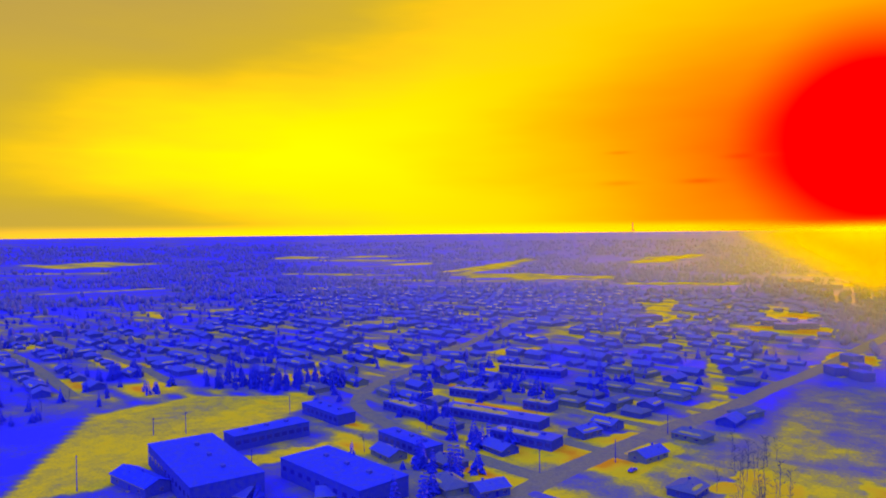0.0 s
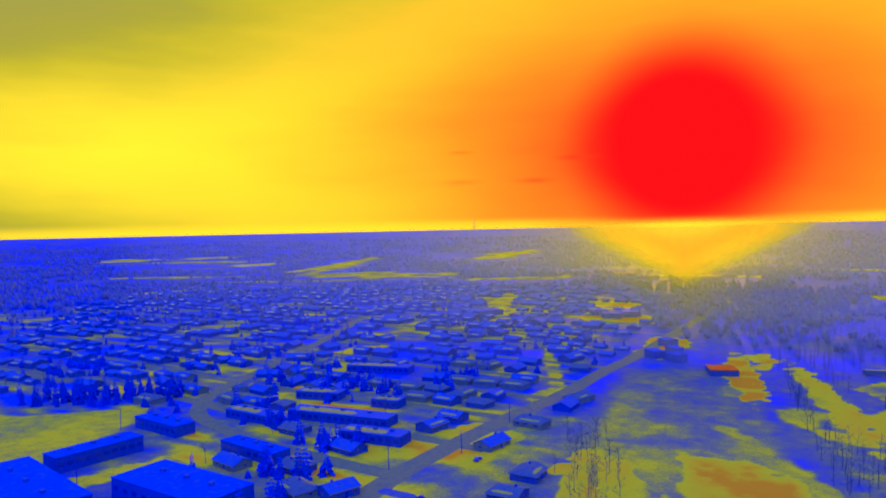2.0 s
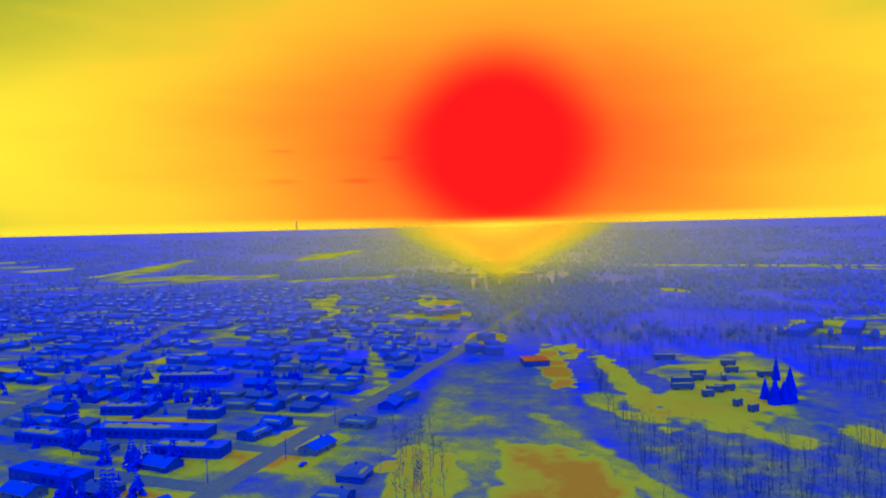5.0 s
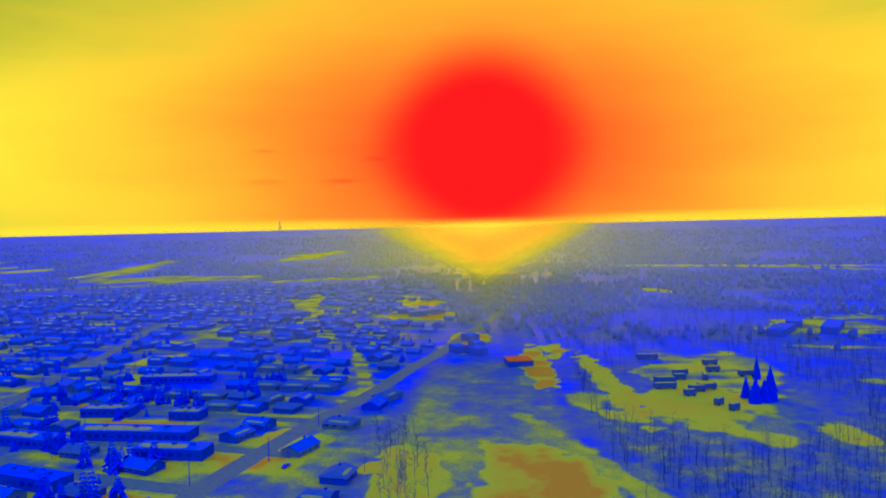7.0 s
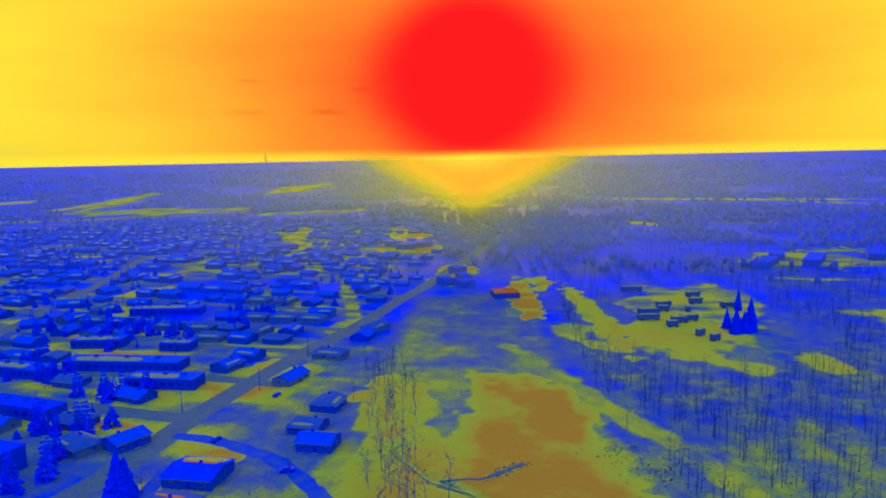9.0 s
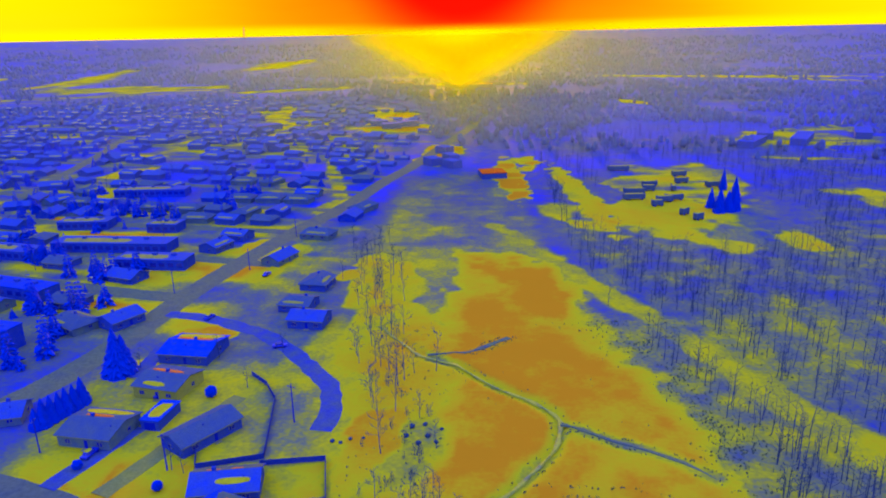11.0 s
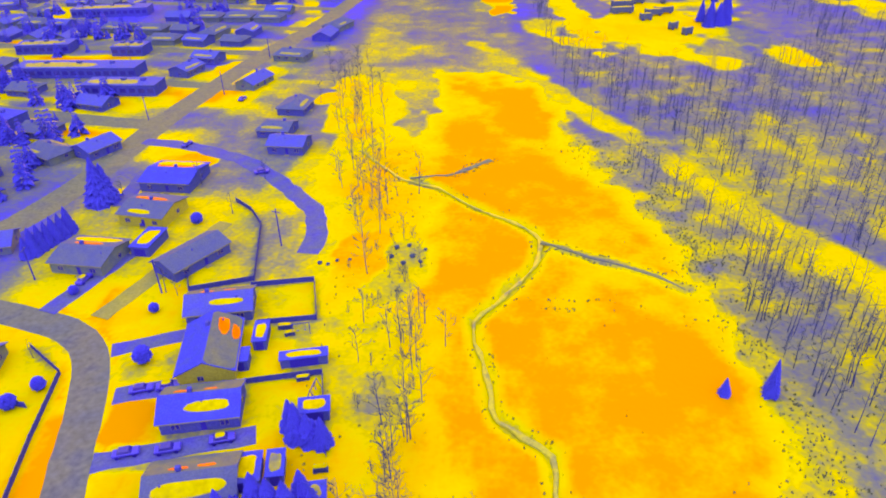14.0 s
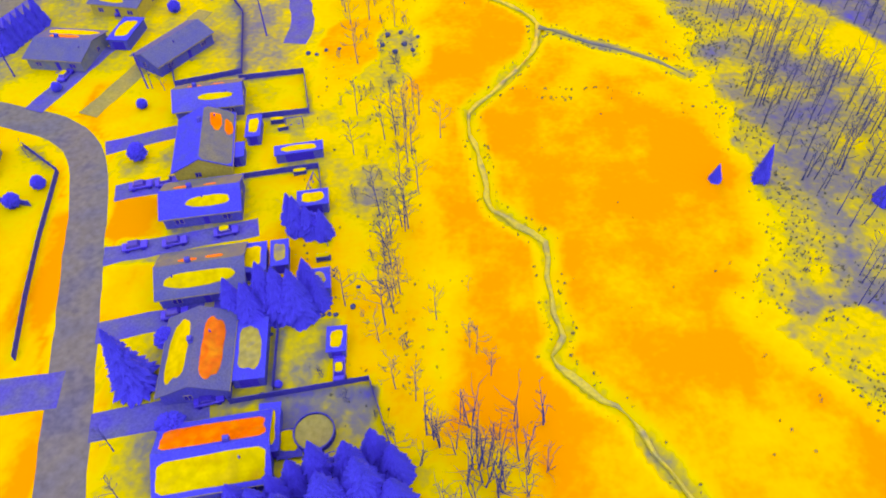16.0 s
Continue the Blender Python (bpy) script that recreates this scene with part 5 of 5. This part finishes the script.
while len(places) < 1200:
    r = 190 + 850 * rng.random() ** 1.2
    a = radians(rng.uniform(-66, -8))
    places.append((r * math.sin(a), r * math.cos(a), 0, rng.uniform(0.35, 0.9), rng.uniform(0, 6.28), rng.randrange(4)))
places = [p for p in places if not (school(p[0], p[1]) or in_open(p[0], p[1]) or on_road(p[0], p[1], -1) or not free(p[0], p[1], 7) or (p[0] > -128 and p[1] < 420) or any(line_distance(np.array(p[0]), np.array(p[1]), s) < 4.5 for s in STREETS))]
scatter("garden_trees", "dark garden trees crowding between the houses", "trees", [light_spruce(s, h, r) for s, h, r in ((71, 11, 3.4), (72, 9, 3.8), (73, 13, 3.2), (74, 8, 3.6))], places, [M_SPRUCE])

# garden trees of the town
n = 0
while n < 120:
    r = 130 + 850 * rng.random() ** 1.3
    a = radians(rng.uniform(-66, -6))
    x, y = r * math.sin(a), r * math.cos(a)
    if school(x, y) or in_open(x, y) or on_road(x, y, -2) or not free(x, y, 8.5) or any(line_distance(np.array(x), np.array(y), s) < 6 for s in STREETS) or (x > -125 and y < 200) or (x > -128 and y < 420):
        continue
    n += 1
    if rng.random() < 0.4:
        plant("spruce", L_SPR, rng.choice(SPRUCE_SMALL if r > 260 else SPRUCES), x, y, rng.uniform(0.4, 0.8), rng.uniform(0, 360), "spruces in gardens and fields")
    else:
        plant("bare_tree", "leafless garden tree with a rounded crown", rng.choice(BROAD), x, y, rng.uniform(0.7, 1.2), rng.uniform(0, 360), "leafless trees")


# ---------------------------------------------------------------- the school by the playing field
def hall(label, x, y, L, D, h, turn, name="school_building", snow=True, seed=0, bays=8, category="school", group="", roof=None):
    ob = thing(name, label, category, pose(x, y, 0, 0, 0, turn), group)
    part("wall", box_mesh("wall", M_BRICK, -L / 2, L / 2, -D / 2, D / 2, -0.3, h), ob)
    part("roof", box_mesh("roof", roof or M_ROOF, -L / 2 - 0.2, L / 2 + 0.2, -D / 2 - 0.2, D / 2 + 0.2, h, h + 0.35, bevel=0.05), ob)
    pane = box_mesh("window", M_PANE, -1.2, 1.2, -0.08, 0.02, -0.8, 0.8)
    for side in (-1, 1):
        for i in range(bays):
            u = (i + 0.5) / bays - 0.5
            part("window", pane, ob, m=Matrix.Translation((u * L, side * D / 2, h * 0.55)) @ Matrix.Rotation(0 if side < 0 else math.pi, 4, "Z"))
    for i in range(3):
        part("roof_unit", box_mesh("roof_unit", M_WALL, -0.9, 0.9, -0.7, 0.7, 0, 1.0, bevel=0.05), ob, "small roof ventilation unit", Matrix.Translation(((i - 1) * L * 0.27, 0.1 * D, h + 0.35)))
    return ob


hall("long dark flat-roofed school wing", -215, 165.5, 59, 25, 8, -21.7, bays=12)
hall("dark flat-roofed school wing beside the court", -231, 212, 35, 11, 6, 73, bays=10)
hall("broad dark flat-roofed school hall", -166, 187, 48, 21, 7, -13, bays=9)
hall("dark low school annex by the street", -234, 254, 33, 10, 5, -16, bays=8)
house("small dark gabled pavilion beside the playing field", 25, 10, 3.4, 2.0, m=T(-228, 149, -6), name="pavilion", seed=30, group="school buildings")
hall("dark low hall across the street", -171, 235, 33, 9, 4.5, -17, bays=8)
for i, (x, y, L, D, h, turn) in enumerate(BLOCKS):
    ob = hall("long low apartment block with thawing snow on its roof", x, y, L, D, h, turn, "apartment_block", bays=max(4, int(L / 3.5)), category="building", group="apartment blocks", roof=M_ROOF3)
    part("snow_patch", patch_mesh(-L * 0.44, L * (0.16 + 0.06 * (i % 5)), -D * 0.36, D * 0.2, 300 + i, corner=4, rag=0.1, mat=M_THIN), ob, "thawing strip of snow", Matrix.Translation((0, 0, h + 0.355)))


# ---------------------------------------------------------------- poles
def pole(x, y, h, turn=0, arms=True):
    ob = thing("utility_pole", "tall dark wooden utility pole standing in snow", "pole", pose(x, y, 0, 0, 0, turn), "utility poles")
    v, f = [], []
    tube(v, f, Vector((0, 0, -0.4)), Vector((0, 0, h)), 0.2, 0.13, 8)
    part("shaft", data_mesh("shaft", v, f, M_POLE), ob)
    if arms:
        part("crossarm", box_mesh("crossarm", M_POLE, -1.2, 1.2, -0.07, 0.07, h - 0.9, h - 0.75, bevel=0.01), ob)
        for u in (-1.05, -0.45, 0.45, 1.05):
            v, f = [], []
            tube(v, f, Vector((u, 0, h - 0.76)), Vector((u, 0, h - 0.52)), 0.06, 0.04, 6)
            part("insulator", data_mesh("insulator", v, f, M_TRIM), ob)
    return ob


for x, y, h in [(-100.3, 134, 9), (-45, 147.8, 10.5), (-243, 134, 13), (-271, 200, 10), (-254, 248, 10), (-282, 191, 8), (-68, 128, 9), (-205, 180, 9), (-150, 250, 9), (-112, 236, 9), (-92, 262, 9), (-85, 310, 9)]:
    pole(x, y, h, 20 + x)
mast = thing("radio_mast", "thin lattice radio mast on the skyline", "mast", pose(-1225, 3790, float(height(np.array(-1225.0), np.array(3790.0)))))
v, f = [], []
for i in range(3):
    t = 2.09 * i
    tube(v, f, Vector((6 * math.cos(t), 6 * math.sin(t), -3)), Vector((1.2 * math.cos(t), 1.2 * math.sin(t), 62)), 1.1, 0.7, 4)
part("tower_leg", data_mesh("tower_leg", v, f, M_TRIM), mast)
for z in range(8, 60, 10):
    w = 6 - 4.8 * z / 62
    v, f = [], []
    for i in range(3):
        p, q = 2.09 * i, 2.09 * (i + 1)
        tube(v, f, Vector((w * math.cos(p), w * math.sin(p), z)), Vector((w * math.cos(q), w * math.sin(q), z + 6)), 0.5, 0.5, 3)
    part("brace", data_mesh("brace", v, f, M_TRIM), mast)


# ---------------------------------------------------------------- garden things
def pool(label, x, y, r, h=1.2):
    ob = thing("round_pool", label, "pool", pose(x, y, 0))
    n = 40
    v, f = [], []
    for q, z in ((r, -0.1), (r, h), (r - 0.16, h), (r - 0.16, 0.7)):
        v += [(q * math.cos(2 * math.pi * i / n), q * math.sin(2 * math.pi * i / n), z) for i in range(n)]
    for k in range(3):
        f += [(k * n + i, k * n + (i + 1) % n, (k + 1) * n + (i + 1) % n, (k + 1) * n + i) for i in range(n)]
    part("rim", data_mesh("rim", v, f, M_FENCE), ob, "dark pool wall and rim")
    part("snow_cover", patch_mesh(-r + 0.1, r - 0.1, -r + 0.1, r - 0.1, 3, 0.12, corner=2.0, rag=0.004, mat=M_LANE), ob, "snow lying on the pool cover", Matrix.Translation((0, 0, 0.8)))
    for i in range(12):
        t = 2 * math.pi * i / 12
        part("upright", box_mesh("upright", M_FENCE, -0.05, 0.05, -0.08, 0.08, -0.1, h, bevel=0.01), ob, m=pose(r * math.cos(t), r * math.sin(t), 0, 0, 0, math.degrees(t)))
    return ob


pool("round above-ground pool under snow", -21, 45, 2.9)
pool("small round tub with a snow-covered lid", -18, 40.8, 1.3, 0.9)
deck = thing("deck", "low dark wooden deck beside the pool", "deck", pose(-24.3, 43.5, 0, 0, 0, 8))
for i in range(16):
    part("plank", box_mesh("plank", M_FENCE, -1.8, 1.8, i * 0.28 - 2.2, i * 0.28 - 1.94, 0.5, 0.58), deck)
part("snow_cover", patch_mesh(-1.3, 1.2, -1.2, 2.0, 9, 0.12, corner=4), deck, "snow lying on the deck", Matrix.Translation((0, 0, 0.58)))
for x in (-1.7, 1.7):
    for y in (-2.1, 2.1):
        part("leg", box_mesh("leg", M_FENCE, x - 0.06, x + 0.06, y - 0.06, y + 0.06, -0.1, 0.5), deck)


def car(label, x, y, turn, snow=False, s=1.0, group="parked cars"):
    ob = thing("car", label, "car", pose(x, y, 0.1, 0, 0, turn), group)
    ob.scale = (s, s, s)
    bm = bmesh.new()
    box(bm, -2.2, 2.2, -0.88, 0.88, 0.32, 0.92, bevel=0.14)
    part("body", mesh_of(bm, "body", M_PAINT), ob)
    bm = bmesh.new()
    r = bmesh.ops.create_cube(bm, size=1, matrix=Matrix.Translation((-0.2, 0, 1.18)) @ Matrix.Diagonal((2.5, 1.55, 0.56, 1)))
    for vt in r["verts"]:
        if vt.co.z > 1.2:
            vt.co.x = -0.2 + (vt.co.x + 0.2) * 0.66
            vt.co.y *= 0.86
    bmesh.ops.bevel(bm, geom=bm.edges[:], offset=0.06, segments=1, affect="EDGES")
    part("cabin", mesh_of(bm, "cabin", M_PANE), ob, "dark glass cabin")
    if snow:
        part("snow_cover", patch_mesh(-1.0, 0.6, -0.6, 0.6, 4, 0.1, corner=4), ob, "snow on the roof", Matrix.Translation((0, 0, 1.46)))
    for wx in (-1.4, 1.4):
        for wy in (-0.86, 0.86):
            v, f = [], []
            tube(v, f, Vector((wx, wy - 0.1, 0.32)), Vector((wx, wy + 0.1, 0.32)), 0.32, 0.32, 14)
            f.append(tuple(range(13, -1, -1)))
            part("wheel", data_mesh("wheel", v, f, M_TYRE), ob)
    return ob


for x, y, a, sn in [(-18.5, 55.2, 96, True), (-37, 50.4, 14, False), (-46, 66, 14, False), (-56.8, 80.8, 14, False), (-50, 81.6, 14, False), (-41.4, 83.8, 14, True), (-60.2, 96.2, 15, False), (-55.4, 97, 15, True), (-88, 133, 78, True), (-85, 160, -45, False), (-120, 136, 10, True), (-60, 190, 15, False), (-90, 212, 75, True), (-83, 255, 80, False), (-150, 249, -30, True)]:
    car("dark parked car, snow on its roof" if sn else "dark parked car on a cleared drive", x, y, a, sn)
# rounded lumps; those beside the meadow are put in place of shrub clumps
for x, y, r in [(-20.2, 65.5, 0.5), (-21.2, 65.6, 0.5), (-22.2, 65.4, 0.5), (-17.5, 67, 0.6), (-17, 71, 0.45), (-34, 139.5, 0.7), (-32, 139, 0.6), (-30, 140.5, 0.6), (-27, 141, 0.5), (-12, 142, 0.8), (-14, 139, 0.8), (-10, 139.5, 0.7), (-16, 146, 0.9), (-13, 147, 0.7), (-9, 145, 0.6), (-17, 142, 0.7), (-30, 62, 0.5), (-33, 103, 0.6)]:
    bm = bmesh.new()
    bmesh.ops.create_icosphere(bm, subdivisions=2, radius=r)
    for vt in bm.verts:
        vt.co *= 0.8 + 0.4 * noise.noise(vt.co * 1.7 + Vector((x, y, 0)))
        vt.co.z *= 0.75
    o = tagged(new("boulder", mesh_of(bm, "boulder", M_TWIG, True)), "grey boulder shape in the snow, some standing for shrubs", "boulder", "boulders")
    o.matrix_basis = pose(x, y, r * 0.4)

# firewood, a swing and a play frame behind the houses
def wood_pile(label, x, y, turn, n=9, rows=4, length=1.1):
    ob = thing("wood_pile", label, "firewood", pose(x, y, 0, 0, 0, turn), "garden clutter")
    g = random.Random(int(10 * x))
    v, f = [], []
    tube(v, f, Vector((0, -length / 2, 0)), Vector((0, length / 2, 0)), 0.15, 0.14, 7)
    f.append(tuple(range(6, -1, -1)))
    log = data_mesh("log", v, f, M_BARK)
    for r in range(rows):
        for i in range(n - r % 2):
            part("log", log, ob, m=pose(i * 0.31 + 0.15 * (r % 2), g.uniform(-0.08, 0.08), 0.15 + 0.26 * r, 0, 0, g.uniform(-3, 3)))
    part("snow_cover", patch_mesh(-0.1, n * 0.31 - 0.2, -length * 0.42, length * 0.42, n, 0.1, corner=4), ob, "cap of thawing snow", Matrix.Translation((0, 0, 0.26 * rows + 0.06)))
    return ob


def swing(label, x, y, turn, L=3.4, h=2.3):
    ob = thing("swing", label, "swing", pose(x, y, 0, 0, 0, turn), "garden clutter")
    v, f = [], []
    tube(v, f, Vector((-L / 2 - 0.15, 0, h)), Vector((L / 2 + 0.15, 0, h)), 0.09, 0.09, 8)
    part("beam", data_mesh("beam", v, f, M_FENCE), ob)
    for u in (-L / 2, L / 2):
        for q in (-0.9, 0.9):
            v, f = [], []
            tube(v, f, Vector((u, q, -0.1)), Vector((u, 0, h)), 0.08, 0.07, 6)
            part("leg", data_mesh("leg", v, f, M_FENCE), ob)
    for u in (-0.8, 0.8):
        seat = part("seat", box_mesh("seat", M_POLE, u - 0.25, u + 0.25, -0.12, 0.12, 0.5, 0.56, bevel=0.02), ob)
        for d in (-0.22, 0.22):
            v, f = [], []
            tube(v, f, Vector((u + d, 0, 0.55)), Vector((u + d, 0, h)), 0.02, 0.02, 4)
            part("chain", data_mesh("chain", v, f, M_POLE), seat)
    return ob


wood_pile("stacked firewood under a cap of snow", -38.4, 114.6, 8)
wood_pile("low stack of firewood beside a fence", -36.6, 112.4, 14, 7, 3)
wood_pile("stacked firewood beside the annex", -24.5, 77.2, 8, 8, 4)
wood_pile("low stack of firewood by the drive", -39.5, 69.6, 12, 6, 3)
wood_pile("firewood stacked against a garden fence", -31.5, 99.0, 10, 8, 3)
swing("dark wooden garden swing with two seats", -33.4, 113.4, 12)
swing("dark wooden garden swing beside the fence", -27.6, 95.2, 80)


# ---------------------------------------------------------------- the yard among the woods, and bright roofs far off
def trailer(x, y, L, turn, label="dark box trailer parked in a snowy yard", h=2.7):
    ob = thing("trailer", label, "trailer", pose(x, y, 0, 0, 0, turn), "vehicles in the yard")
    part("box", box_mesh("box", M_ROOF2, -L / 2, L / 2, -1.25, 1.25, 0.7, 0.7 + h, bevel=0.06), ob)
    part("snow_patch", patch_mesh(-L * 0.42, L * 0.42, -0.9, 0.9, int(x), 0.1, corner=4), ob, "snow on the top", Matrix.Translation((0, 0, 0.7 + h)))
    for wx in (-L * 0.35, -L * 0.22, L * 0.36):
        for wy in (-1.05, 1.05):
            v, f = [], []
            tube(v, f, Vector((wx, wy - 0.15, 0.45)), Vector((wx, wy + 0.15, 0.45)), 0.5, 0.5, 12)
            f.append(tuple(range(11, -1, -1)))
            part("wheel", data_mesh("wheel", v, f, M_TYRE), ob)
    return ob


for i, (x, y) in enumerate([(85, 378), (101, 411), (92, 460), (126, 440), (103, 345), (107, 335), (137, 408), (94, 363), (98, 400), (112, 400), (106, 376), (122, 420), (88, 392), (100, 372)]):
    trailer(x, y, (12, 9, 14, 9, 5, 5, 9, 6, 7, 7, 10, 8, 12, 9)[i], (5, 12, 0, 8, 40, 30, 5, 10, 0, 80, 5, 10, 3, 5)[i])


def shed_row(label, x, y, L, D, h, turn, mat):
    ob = thing("metal_shed" if mat is M_GLINT_ROOF else "warehouse", label, "building", pose(x, y, 0, 0, 0, turn), "far buildings")
    part("wall", box_mesh("wall", M_WALL, -L / 2, L / 2, -D / 2, D / 2, -0.3, h), ob)
    n = max(2, int(L / 4))
    for i in range(n):
        part("roof_panel", box_mesh("roof_panel", mat, -L / 2 + L * i / n + 0.05, -L / 2 + L * (i + 1) / n - 0.05, -D / 2 - 0.3, D / 2 + 0.3, h, h + 0.25), ob)
    return ob


# these roofs carry the sun's glint as base colour
shed_row("low shed with the sun's orange glint painted on its roof", 9, 446, 16, 16, 3.5, 10, M_GLINT_ROOF)
shed_row("far warehouse with the sun's orange glint painted on its roof", -28, 1262, 60, 30, 7, 5, M_GLINT_ROOF)
shed_row("far warehouse with the sun's orange glint painted on its roof", -10, 1180, 70, 18, 7, 0, M_GLINT_ROOF)
shed_row("far warehouse with the sun's orange glint painted on its roof", -130, 1235, 40, 18, 7, 0, M_GLINT_ROOF)
shed_row("far warehouse with the sun's orange glint painted on its roof", -95, 1560, 60, 40, 8, 0, M_GLINT_ROOF)
shed_row("far warehouse with the sun's orange glint painted on its roof", -40, 1620, 90, 40, 8, 0, M_GLINT_ROOF)
for i, (x, y, L) in enumerate([(-30, 1310, 50), (30, 1250, 40), (-90, 1200, 40), (-85, 690, 18), (-100, 712, 16), (-70, 705, 20), (-20, 505, 8), (-32, 490, 9), (-18, 480, 8), (-26, 540, 9), (-210, 690, 30), (215, 560, 40), (260, 575, 50), (320, 600, 40), (240, 600, 30)]):
    shed_row("low dark building far across the plain", x, y, L, 12, 5, 5 * i, M_ROOF)
